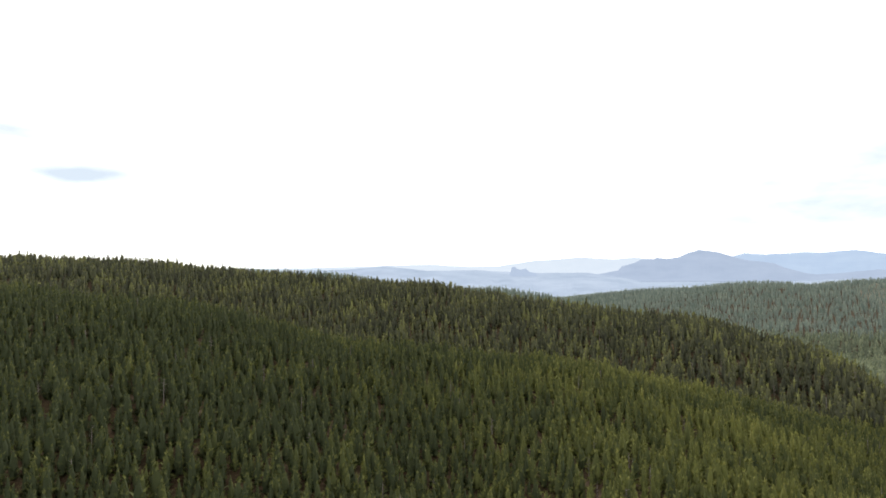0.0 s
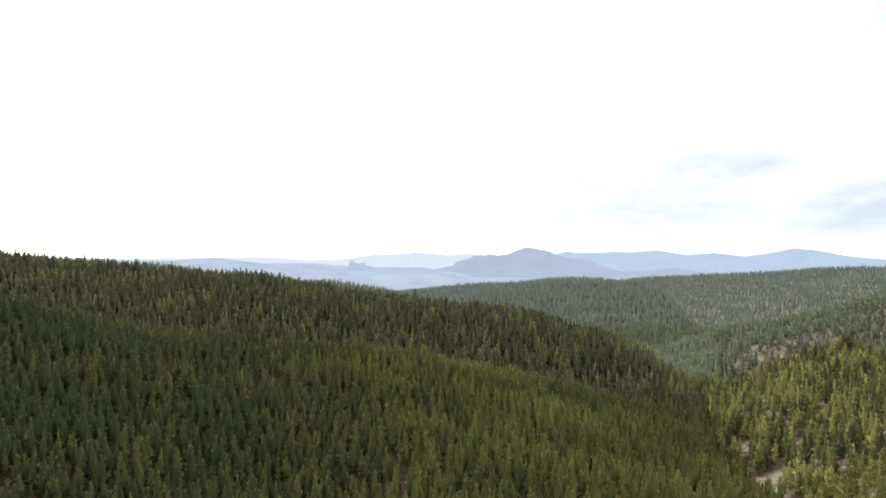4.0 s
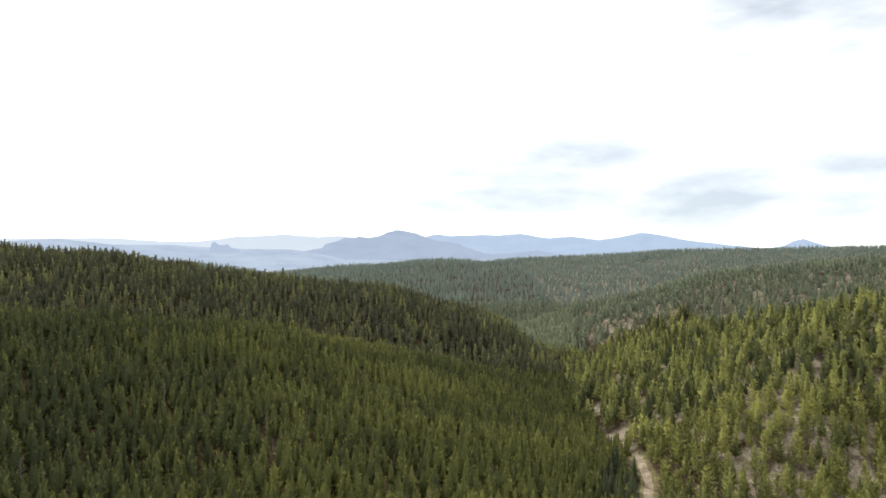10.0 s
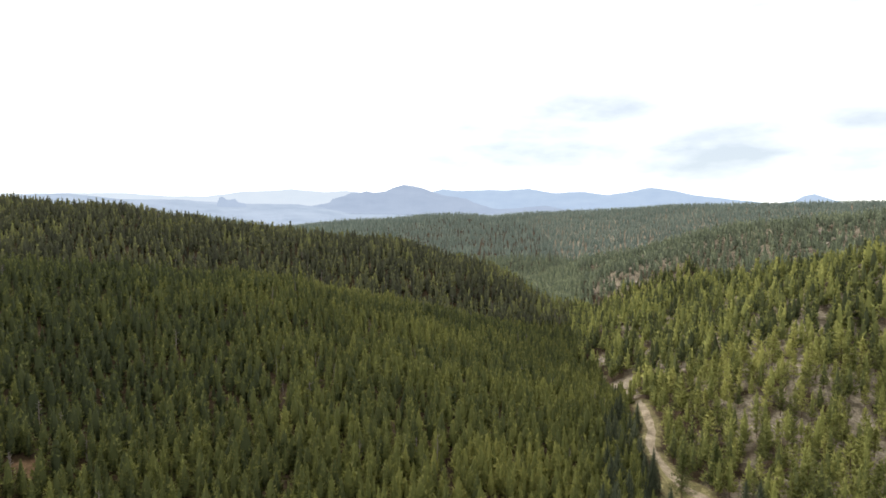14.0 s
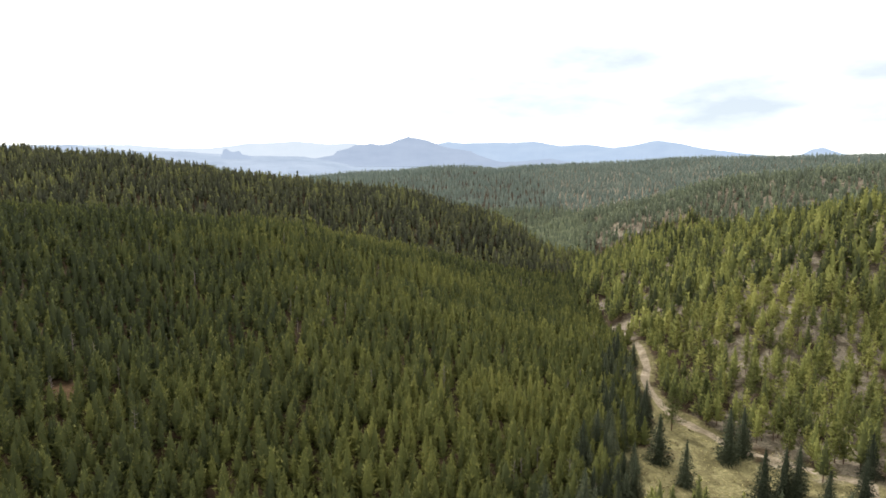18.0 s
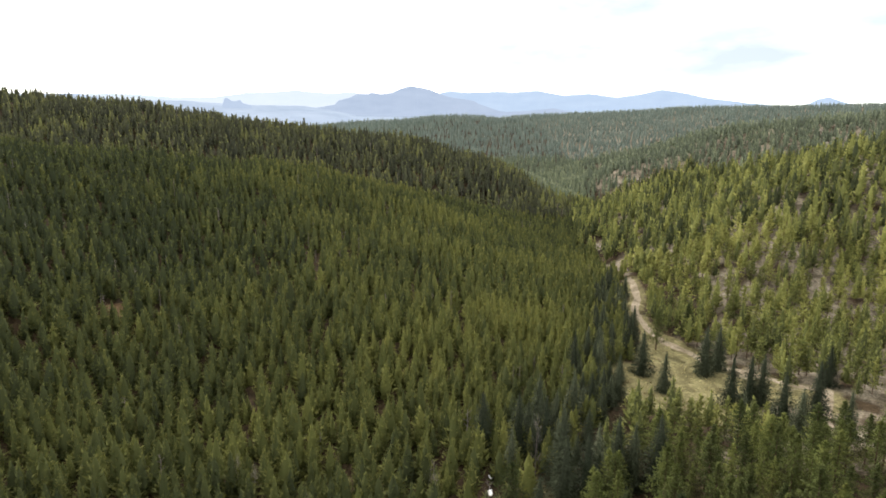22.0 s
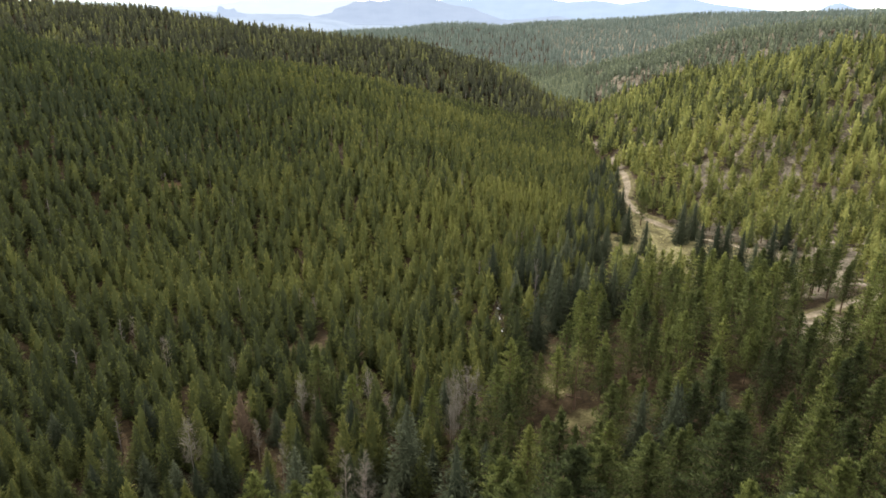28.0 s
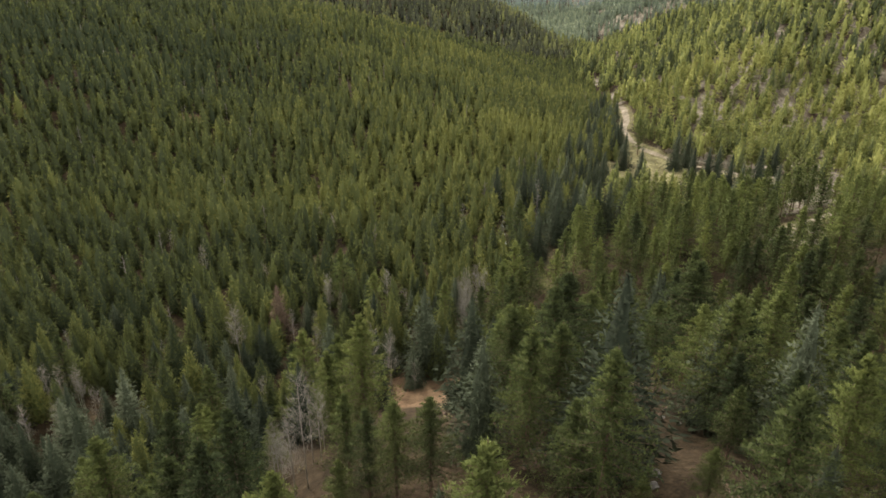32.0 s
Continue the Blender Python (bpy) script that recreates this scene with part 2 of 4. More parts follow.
def ground_material():
    m, nodes, links = mat("forest_floor")
    coord = nodes.new("ShaderNodeTexCoord")
    fine = noise_tex(nodes, links, 0.9, 6.0, 0.65, coord.outputs["Object"])
    speck = noise_tex(nodes, links, 3.5, 3.0, 0.7, coord.outputs["Object"])
    patch = noise_tex(nodes, links, 0.16, 4.0, 0.6, coord.outputs["Object"])
    broad = noise_tex(nodes, links, 0.045, 5.0, 0.6, coord.outputs["Object"])
    litter = ramp(nodes, links, fine, [(0.3, (0.023, 0.016, 0.009)), (0.55, (0.049, 0.034, 0.019)), (0.75, (0.095, 0.068, 0.041))])
    grit = ramp(nodes, links, fine, [(0.3, (0.095, 0.080, 0.060)), (0.5, (0.21, 0.182, 0.142)), (0.72, (0.38, 0.34, 0.275))])
    grass = ramp(nodes, links, fine, [(0.25, (0.088, 0.077, 0.036)), (0.5, (0.158, 0.143, 0.070)), (0.75, (0.255, 0.232, 0.132))])
    bare = nodes.new("ShaderNodeAttribute")
    bare.attribute_name = "bare"
    lawn = nodes.new("ShaderNodeAttribute")
    lawn.attribute_name = "lawn"
    path = nodes.new("ShaderNodeAttribute")
    path.attribute_name = "path"
    wob = nodes.new("ShaderNodeMath")
    wob.operation = "MULTIPLY_ADD"
    links.new(broad, wob.inputs[0])
    wob.inputs[1].default_value = 1.3
    wob.inputs[2].default_value = -0.65
    def blend(attr, lo, hi):
        a = nodes.new("ShaderNodeMath")
        a.operation = "ADD"
        links.new(attr.outputs["Fac"], a.inputs[0])
        links.new(wob.outputs[0], a.inputs[1])
        return ramp(nodes, links, a.outputs[0], [(lo, (0, 0, 0)), (hi, (1, 1, 1))])
    c = mix(nodes, links, blend(bare, 0.35, 0.65), litter, grit)
    c = mix(nodes, links, blend(lawn, 0.4, 0.6), c, grass)
    sand = ramp(nodes, links, fine, [(0.3, (0.19, 0.155, 0.115)), (0.7, (0.33, 0.285, 0.225))])
    c = mix(nodes, links, blend(path, 0.42, 0.58), c, sand)
    clay = nodes.new("ShaderNodeAttribute")
    clay.attribute_name = "clay"
    red = ramp(nodes, links, fine, [(0.3, (0.11, 0.068, 0.040)), (0.7, (0.20, 0.135, 0.082))])
    c = mix(nodes, links, blend(clay, 0.40, 0.60), c, red)
    c = mix(nodes, links, 1.0, c, ramp(nodes, links, speck, [(0.35, (0.55, 0.53, 0.5)), (0.6, (1.1, 1.1, 1.1))]), "MULTIPLY")
    c = mix(nodes, links, 1.0, c, ramp(nodes, links, patch, [(0.38, (0.6, 0.58, 0.52)), (0.6, (1.1, 1.08, 1.05))]), "MULTIPLY")
    p = node(nodes, "ShaderNodeBsdfPrincipled", Roughness=0.95)
    p.inputs["Specular IOR Level"].default_value = 0.12
    links.new(c, p.inputs["Base Color"])
    b = node(nodes, "ShaderNodeBump", Strength=0.6, Distance=0.4)
    links.new(fine, b.inputs["Height"])
    links.new(b.outputs[0], p.inputs["Normal"])
    o = nodes.new("ShaderNodeOutputMaterial")
    links.new(p.outputs[0], o.inputs["Surface"])
    return m


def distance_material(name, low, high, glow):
    """Country many kilometres off: its bright haze is put in as a pale glowing colour."""
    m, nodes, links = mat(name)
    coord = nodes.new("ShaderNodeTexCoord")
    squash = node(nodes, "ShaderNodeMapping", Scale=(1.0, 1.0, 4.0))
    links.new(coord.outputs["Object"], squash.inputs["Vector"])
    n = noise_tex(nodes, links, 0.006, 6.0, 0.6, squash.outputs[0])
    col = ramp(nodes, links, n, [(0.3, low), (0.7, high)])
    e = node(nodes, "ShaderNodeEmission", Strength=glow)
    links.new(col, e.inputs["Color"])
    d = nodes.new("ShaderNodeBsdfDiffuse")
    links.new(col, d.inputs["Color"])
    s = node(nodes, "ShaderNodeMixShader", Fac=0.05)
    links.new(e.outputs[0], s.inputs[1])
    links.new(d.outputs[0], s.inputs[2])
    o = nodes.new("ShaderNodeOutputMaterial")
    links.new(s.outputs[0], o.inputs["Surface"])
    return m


PINE = foliage("pine_needles", (0.037, 0.046, 0.021), (0.101, 0.110, 0.032), (0.197, 0.193, 0.054), 0.40)
OLIVE = foliage("ponderosa_needles", (0.056, 0.066, 0.030), (0.200, 0.212, 0.064), (0.35, 0.345, 0.108), 0.42)
NEAR = foliage("dark_pine_needles", (0.042, 0.054, 0.023), (0.122, 0.142, 0.043), (0.252, 0.264, 0.074), 0.42)
# second ridge: greyer mixed needles, with the ridge's shade put into the colour
SHADED_MIX = foliage("shaded_mixed_needles", (0.034, 0.037, 0.025), (0.074, 0.078, 0.042), (0.185, 0.192, 0.064), 0.34)
# the next two are paler and bluer: distance haze put into the needle colour
HAZED_FAR = foliage("hazed_far_needles", (0.110, 0.142, 0.128), (0.185, 0.225, 0.192), (0.27, 0.31, 0.25), 0.42)
HAZED_HILL = foliage("hazed_hill_needles", (0.110, 0.130, 0.092), (0.215, 0.245, 0.155), (0.33, 0.36, 0.22), 0.42)
BLUE = foliage("spruce_needles", (0.028, 0.035, 0.021), (0.057, 0.067, 0.038), (0.128, 0.141, 0.088), 0.3)
DRY = foliage("dead_needles", (0.07, 0.048, 0.032), (0.13, 0.092, 0.060), (0.20, 0.15, 0.10), 0.2)
BARK = solid("pine_bark", [(0.3, (0.05, 0.032, 0.022)), (0.7, (0.16, 0.095, 0.06))], 6.0, 0.9, 0.6, stretch=(1, 1, 0.25))
PALE = solid("pale_bark", [(0.3, (0.12, 0.10, 0.08)), (0.6, (0.22, 0.192, 0.155)), (0.8, (0.31, 0.28, 0.24))], 5.0, 0.85, 0.3)
GREY = solid("dead_wood", [(0.3, (0.085, 0.070, 0.062)), (0.7, (0.20, 0.170, 0.155))], 5.0, 0.9, 0.3)
ROCK = solid("granite", [(0.3, (0.15, 0.125, 0.10)), (0.55, (0.29, 0.25, 0.205)), (0.75, (0.42, 0.375, 0.32))], 0.5, 0.9, 0.6)
STONE = solid("bank_stone", [(0.3, (0.07, 0.062, 0.054)), (0.55, (0.13, 0.115, 0.10)), (0.75, (0.20, 0.18, 0.155))], 2.5, 0.9, 0.5)
GROUND = ground_material()


# ---- meshes ----
def mesh_from(name, verts, tris, materials, mat_index=None, tone=None, smooth=False, normals=None):
    verts, tris = np.asarray(verts, np.float32), np.asarray(tris, np.int32)
    if normals is not None:
        # needles take the soft shading of the crown they belong to
        normals = np.asarray(normals, np.float32)
        c = verts[tris]
        flat = np.cross(c[:, 1] - c[:, 0], c[:, 2] - c[:, 0])
        turned = (flat * normals[tris].sum(1)).sum(1) < 0
        tris[turned] = tris[turned][:, ::-1]
        smooth = True
    me = bpy.data.meshes.new(name)
    me.vertices.add(len(verts))
    me.vertices.foreach_set("co", verts.ravel())
    k = tris.shape[1]
    me.loops.add(tris.size)
    me.loops.foreach_set("vertex_index", tris.ravel())
    me.polygons.add(len(tris))
    me.polygons.foreach_set("loop_start", np.arange(0, tris.size, k, dtype=np.int32))
    for m in materials:
        me.materials.append(m)
    if mat_index is not None:
        me.polygons.foreach_set("material_index", np.asarray(mat_index, np.int32))
    me.polygons.foreach_set("use_smooth", np.full(len(tris), smooth))
    if tone is not None:
        me.attributes.new("tone", "FLOAT", "POINT").data.foreach_set("value", np.asarray(tone, np.float32))
    if normals is not None:
        me.attributes.new("custom_normal", "FLOAT_VECTOR", "POINT").data.foreach_set("vector", normals.ravel())
    me.update(calc_edges=True)
    return me


class Shape:
    """Collects triangles as arrays."""
    def __init__(self):
        self.v, self.f, self.n = [], [], 0

    def add(self, verts, faces):
        verts, faces = np.asarray(verts, float).reshape(-1, 3), np.asarray(faces, int).reshape(-1, 3)
        self.v.append(verts)
        self.f.append(faces + self.n)
        self.n += len(verts)

    def arrays(self):
        return np.concatenate(self.v), np.concatenate(self.f)


def kites(root, tip, width, sag, rng, twist=0.6):
    """One needle spray (two triangles) from each root to each tip."""
    n = len(root)
    along = tip - root
    side = np.stack([-along[:, 1], along[:, 0], np.zeros(n)], 1)
    side /= np.maximum(np.linalg.norm(side, axis=1, keepdims=True), 1e-6)
    side[:, 2] = rng.uniform(-twist, twist, n)
    mid = root + along * rng.uniform(0.45, 0.7, (n, 1))
    w = np.broadcast_to(width, (n,))[:, None]
    lift = np.array([0, 0, 1.0]) * np.broadcast_to(sag, (n,))[:, None]
    a, b = mid + side * w + lift, mid - side * w + lift
    v = np.stack([root, a, tip, b], 1).reshape(-1, 3)
    i = np.arange(n)[:, None] * 4
    f = np.concatenate([i + [0, 1, 2], i + [0, 2, 3]], 1).reshape(-1, 3)
    return v, f


def tube(points, radii, sides=5):
    """A tapered stick through the points."""
    points, radii = np.asarray(points, float), np.asarray(radii, float)
    ang = np.arange(sides) * 2 * np.pi / sides
    axis = points[-1] - points[0]
    axis /= np.linalg.norm(axis) + 1e-9
    ref = np.array([1.0, 0, 0]) if abs(axis[0]) < 0.8 else np.array([0, 1.0, 0])
    u = np.cross(axis, ref)
    u /= np.linalg.norm(u)
    w = np.cross(axis, u)
    ring = np.cos(ang)[:, None] * u + np.sin(ang)[:, None] * w
    v = (points[:, None, :] + radii[:, None, None] * ring[None]).reshape(-1, 3)
    f = []
    for k in range(len(points) - 1):
        for s in range(sides):
            a, b = k * sides + s, k * sides + (s + 1) % sides
            f += [(a, b, b + sides), (a, b + sides, a + sides)]
    return v, np.array(f)


def fuzz(p, out, size, slim, rng):
    """A small twig bunch (one triangle) at each point, leaning outwards."""
    n = len(p)
    a = unit(out * 0.7 + rng.normal(0, 0.5, (n, 3)) + [0, 0, 0.15])
    b = unit(np.cross(a, rng.normal(0, 1, (n, 3))))
    size = np.asarray(size)[:, None]
    v = np.stack([p - a * size * 0.45 + b * size * slim, p - a * size * 0.45 - b * size * slim, p + a * size * 0.75], 1)
    return v.reshape(-1, 3), np.arange(3 * n).reshape(-1, 3)


def unit(v):
    return v / np.maximum(np.linalg.norm(v, axis=-1, keepdims=True), 1e-6)


def sprigs(p, a, b, size, slim):
    """One upright bunch of needles (a triangle) at each point: a runs along it, b across."""
    size = np.asarray(size)[:, None]
    a, b = unit(a), unit(b)
    v = np.stack([p - a * size * 0.4 + b * size * slim, p - a * size * 0.4 - b * size * slim, p + a * size * 0.8], 1)
    return v.reshape(-1, 3), np.arange(3 * len(p)).reshape(-1, 3)


def dense_crown(rng, height, radius, start, rings, sides, count, size, power=0.62, low=0.6, lift=0.6, slim=0.28, ragged=0.16, tiers=0, depth=0.0, inner=0.62):
    """A closely needled crown: a ragged core, and upturned or drooping sprigs all over it. Returns verts, faces, tones, normals."""
    ph = rng.uniform(0, 6.28, 6)

    def reach(u, ang):
        r = radius * ((1 - u) ** power * np.minimum(1.0, low + 2.2 * u) + 0.025)
        r = r * (1 + ragged * (np.sin(2 * ang + ph[0] + 5 * u) + 0.8 * np.sin(3 * ang + ph[1] - 9 * u) + 0.7 * np.sin(5 * ang + ph[2] + 17 * u)))
        if tiers:
            r = r * (1 - depth * np.mod(u * tiers + 0.25 * np.sin(ang + ph[3]), 1.0))
        return np.maximum(r, 0.004 * height)

    uu = np.repeat(np.linspace(0, 1, rings) ** 0.9, sides)
    aa = np.tile(np.arange(sides) * 2 * np.pi / sides, rings) + np.repeat(np.arange(rings) % 2, sides) * np.pi / sides
    rr = inner * reach(uu, aa) * rng.uniform(0.85, 1.1, len(uu))
    zz = height * (start + (0.97 - start) * uu) + rng.normal(0, 0.012 * height, len(uu))
    hv = np.stack([rr * np.cos(aa), rr * np.sin(aa), zz], 1)
    hn = unit(np.stack([np.cos(aa), np.sin(aa), 0.25 + 0.5 * uu], 1))
    hf = []
    for k in range(rings - 1):
        for m in range(sides):
            i, j = k * sides + m, k * sides + (m + 1) % sides
            hf += [(i, j, j + sides), (i, j + sides, i + sides)]
    # core toned darker: shade inside the crown is put into the colour
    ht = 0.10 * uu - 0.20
    u = 1 - np.sqrt(rng.uniform(0.0, 1, count))
    u[:3] = (0.99, 0.96, 0.93)
    ang = rng.uniform(0, 2 * np.pi, count)
    q = rng.uniform(0.35, 1.15, count) ** 0.6
    r = reach(u, ang) * q
    out = np.stack([np.cos(ang), np.sin(ang), np.zeros(count)], 1)
    p = out * r[:, None] + np.stack([np.zeros(count), np.zeros(count), height * (start + (0.98 - start) * u)], 1)
    a = out * (1 - 0.7 * u)[:, None] + [0, 0, lift] + u[:, None] * [0, 0, 0.5] + rng.normal(0, 0.42, (count, 3))
    b = np.cross(a, out + rng.normal(0, 0.35, (count, 3)))
    v, f = sprigs(p, a, b, height * size * rng.uniform(0.65, 1.35, count) * (1 - 0.35 * u), slim)
    n = unit(out * 0.75 + (0.40 + 0.6 * u)[:, None] * np.array([0, 0, 1.0]) + rng.normal(0, 0.42, (count, 3)))
    # outer and upper sprigs toned lighter, as light would catch them
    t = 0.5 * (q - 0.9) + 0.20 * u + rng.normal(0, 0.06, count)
    return (np.concatenate([hv, v]), np.concatenate([np.array(hf), f + len(hv)]), np.concatenate([ht, np.repeat(t, 3)]), np.concatenate([hn, np.repeat(n, 3, 0)]))


def clump_crown(rng, height, radius, start, limbs, each, size, clump, power=0.55, low=0.55, slim=0.26, rise=0.25):
    """An open crown: limbs round the stem that end in rounded bunches of needles. Returns the crown and the limb lines."""
    u = ((np.arange(limbs) + rng.uniform(0, 1, limbs)) / limbs) ** 1.05
    ang = np.arange(limbs) * 2.4 + rng.uniform(-0.6, 0.6, limbs)
    length = radius * ((1 - u) ** power * np.minimum(1.0, low + 1.6 * u) + 0.02) * rng.uniform(0.7, 1.15, limbs)
    base = np.stack([np.zeros(limbs), np.zeros(limbs), height * (start + (0.95 - start) * u)], 1)
    d = np.stack([np.cos(ang), np.sin(ang), rise * (0.3 + u) + rng.uniform(-0.15, 0.15, limbs)], 1)
    c = base + d * (0.72 * length)[:, None]
    big = (clump * height * (1.3 - 0.95 * u) * rng.uniform(0.75, 1.25, limbs))[:, None, None]
    w = unit(rng.normal(0, 1, (limbs, each, 3))) * rng.uniform(0.45, 1.0, (limbs, each, 1)) ** 0.5
    flatten = np.array([1.0, 1.0, 0.5])
    along = d[:, None] * (rng.uniform(-0.75, 0.35, (limbs, each)) * length[:, None])[..., None]
    p = (c[:, None] + w * big * flatten + along).reshape(-1, 3)
    wn = w.reshape(-1, 3)
    out = unit(np.repeat(d * [1, 1, 0], each, 0))
    a = wn * 0.7 + out * 0.5 + [0, 0, 0.45] + rng.normal(0, 0.35, p.shape)
    b = np.cross(a, wn + rng.normal(0, 0.5, p.shape))
    v, f = sprigs(p, a, b, height * size * rng.uniform(0.65, 1.35, len(p)), slim)
    n = unit(wn * 0.7 + out * 0.5 + [0, 0, 0.35])
    # light from above put into the tone: bunch tops and upper limbs paler
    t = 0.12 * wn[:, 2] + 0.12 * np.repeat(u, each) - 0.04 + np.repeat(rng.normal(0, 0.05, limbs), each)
    tip = sprigs(np.array([[0, 0, height * k] for k in (0.93, 0.955, 0.98)]), np.array([[0, 0, 1.0]] * 3) + rng.normal(0, 0.2, (3, 3)), rng.normal(0, 1, (3, 3)) * [1, 1, 0], np.full(3, size * height), slim)
    f = np.concatenate([f, tip[1] + len(v)])
    v = np.concatenate([v, tip[0]])
    t = np.concatenate([np.repeat(t, 3), np.full(9, 0.1)])
    n = np.concatenate([np.repeat(n, 3, 0), np.tile([0, -0.3, 0.95], (9, 1))])
    return (v, f, t, n), (base, base + d * (0.9 * length)[:, None])


def limb_sticks(lines, radius):
    s = Shape()
    for a, b in zip(*lines):
        s.add(*tube([a, b], [radius, radius * 0.35], 3))
    return s.arrays()


def stem(rng, height, radius, sides=6, lean=0.02):
    z = np.linspace(-0.06, 0.97, 6) * height
    bend = np.cumsum(rng.normal(0, lean * height * 0.15, (6, 2)), 0)
    bend -= bend[0]
    pts = np.column_stack([bend * 0.3, z])
    return tube(pts, radius * np.linspace(1.15, 0.12, 6), sides)


# ---- ground ----
def stretched(lo, near_lo, near_hi, hi, step, grow):
    """Grid lines: even in the near stretch, wider and wider outside it."""
    mid = list(np.arange(near_lo, near_hi, step))
    out, s, p = [], step, near_hi
    while p < hi:
        out.append(p)
        s *= grow
        p += s
    out.append(hi)
    left, s, p = [], step, near_lo
    while True:
        s *= grow
        p -= s
        if p <= lo:
            break
        left.append(p)
    return np.array([lo] + left[::-1] + mid + out)


TRACK = [(214, 227), (202, 209), (188, 190), (177, 179), (170, 168), (164, 155), (161, 145), (163, 134), (160, 122), (166, 104), (172, 88), (156, 77), (140, 65)]

SPUR_TRACK = [(114, 38), (124, 36), (140, 36), (162, 44)]


def track_dist(x, y):
    best = np.full(np.shape(x), 1e9)
    for a, b in list(zip(TRACK, TRACK[1:])) + list(zip(SPUR_TRACK, SPUR_TRACK[1:])):
        best = np.minimum(best, seg_dist(x, y, a, b)[0])
    return best


def blob(x, y, cx, cy, r):
    return np.clip(1.5 - np.hypot(x - cx, y - cy) / r, 0, 1)


# bare openings: x, y, radius
OPEN = [(3, 18, 9), (50, 69, 2.5), (56, 58, 3.5), (49, 44, 3), (45, 31, 3), (2, 78, 3), (110, 30, 10), (137, 68, 8), (-19, 184, 4), (63, 184, 2), (14, -26, 5), (-54, 34, 3), (6, -37, 4),
        (181, 513, 4), (221, 482, 4), (160, 500, 2), (245, 500, 2), (303, 356, 9), (228, 275, 7), (456, 514, 8)]
# pale rocky patches on the hillsides
BALD = [(226, 254, 10), (209, 252, 8), (246, 295, 8), (216, 240, 8), (346, 435, 6), (362, 452, 6), (412, 485, 4), (444, 535, 5), (424, 526, 4), (550, 602, 6), (701, 484, 7),
        (333, 288, 2.4), (331, 275, 2.4), (254, 184, 2.4), (321, 223, 2.4), (277, 199, 2.4), (302, 196, 2.4), (291, 167, 2.4), (265, 266, 2.4), (276, 257, 2.4), (308, 293, 2.4), (225, 201, 2.4), (214, 164, 2.4)]
# gaps in the wood by the creek
GAPS = [(52, 77, 4.5), (57, 69, 4.5), (60, 78, 4), (66, 80, 4), (56, 60, 4), (64, 74, 3.5), (3, 80, 5), (53, 55, 5), (49, 47, 4)]
MEADOW = [(128, 112, 17), (146, 102, 16), (152, 126, 16), (162, 84, 10), (160, 145, 8)]


def cover(x, y):
    """How bare, how grassy and how trodden the ground is."""
    d, _ = valley(x, y)
    right = np.clip((-d - 5) / 30, 0, 1) * np.clip((y - 5) / 60, 0, 1)
    right = right * np.clip(((x + 34) * 0.378 + (y + 73) * 0.834 - 125) / 50, 0, 1)
    bare = right * (0.60 + 0.3 * lump(x, y, 15, 11))
    far2 = np.clip((np.hypot(x, y) - 480) / 200, 0, 1) * np.clip((-d - 20) / 60, 0, 1)
    bare = np.maximum(bare, far2 * (0.34 + 0.45 * lump(x, y, 27, 12)) * np.clip((1500 - np.hypot(x, y)) / 500, 0.15, 1))
    lawn, path = np.zeros(np.shape(x)), np.zeros(np.shape(x))
    for cx, cy, r in MEADOW:
        lawn = np.maximum(lawn, blob(x, y, cx, cy, r))
    for cx, cy, r in ((132, 86, 12),):
        lawn = np.maximum(lawn, 0.75 * blob(x, y, cx, cy, r))
    for cx, cy, r in GAPS + OPEN[1:5]:
        lawn = np.maximum(lawn, 0.56 * blob(x, y, cx, cy, r + 2))
    for cx, cy, r in OPEN[5:8] + OPEN[17:] + BALD:
        bare = np.maximum(bare, 0.8 * blob(x, y, cx, cy, r))
    clay = 0.9 * blob(x, y, 3, 18, 10)
    for cx, cy, r in OPEN[8:10] + OPEN[13:17]:
        clay = np.maximum(clay, 0.8 * blob(x, y, cx, cy, r))
    way = track_dist(x, y)
    path = np.clip(1.5 - way / 1.6, 0, 1)
    lawn = np.maximum(lawn, 0.58 * np.clip(1.6 - way / 5.0, 0, 1))
    return bare, lawn, path, clay


def finer(lines, lo, hi, step):
    """The same grid lines with closer ones between lo and hi."""
    return np.concatenate([lines[lines < lo], np.arange(lo, hi, step), lines[lines >= hi]])


gx = finer(stretched(-2600, -330, 560, 4300, 6.0, 1.04), 80, 240, 1.8)
gy = finer(stretched(-1200, -150, 720, 4700, 6.0, 1.04), 20, 240, 1.8)
X, Y = np.meshgrid(gx, gy)
Z = land(X, Y)
nx, ny = len(gx), len(gy)
idx = np.arange(nx * ny).reshape(ny, nx)
quads = np.stack([idx[:-1, :-1], idx[:-1, 1:], idx[1:, 1:], idx[1:, :-1]], -1).reshape(-1, 4)
me = mesh_from("ground", np.stack([X, Y, Z], -1).reshape(-1, 3), quads, [GROUND], smooth=True)
for key, value in zip(("bare", "lawn", "path", "clay"), cover(X, Y)):
    me.attributes.new(key, "FLOAT", "POINT").data.foreach_set("value", value.ravel().astype(np.float32))
tagged(new("ground", me), "brown needle-strewn mountain ground with pale gravelly openings", "ground", kind="structure")


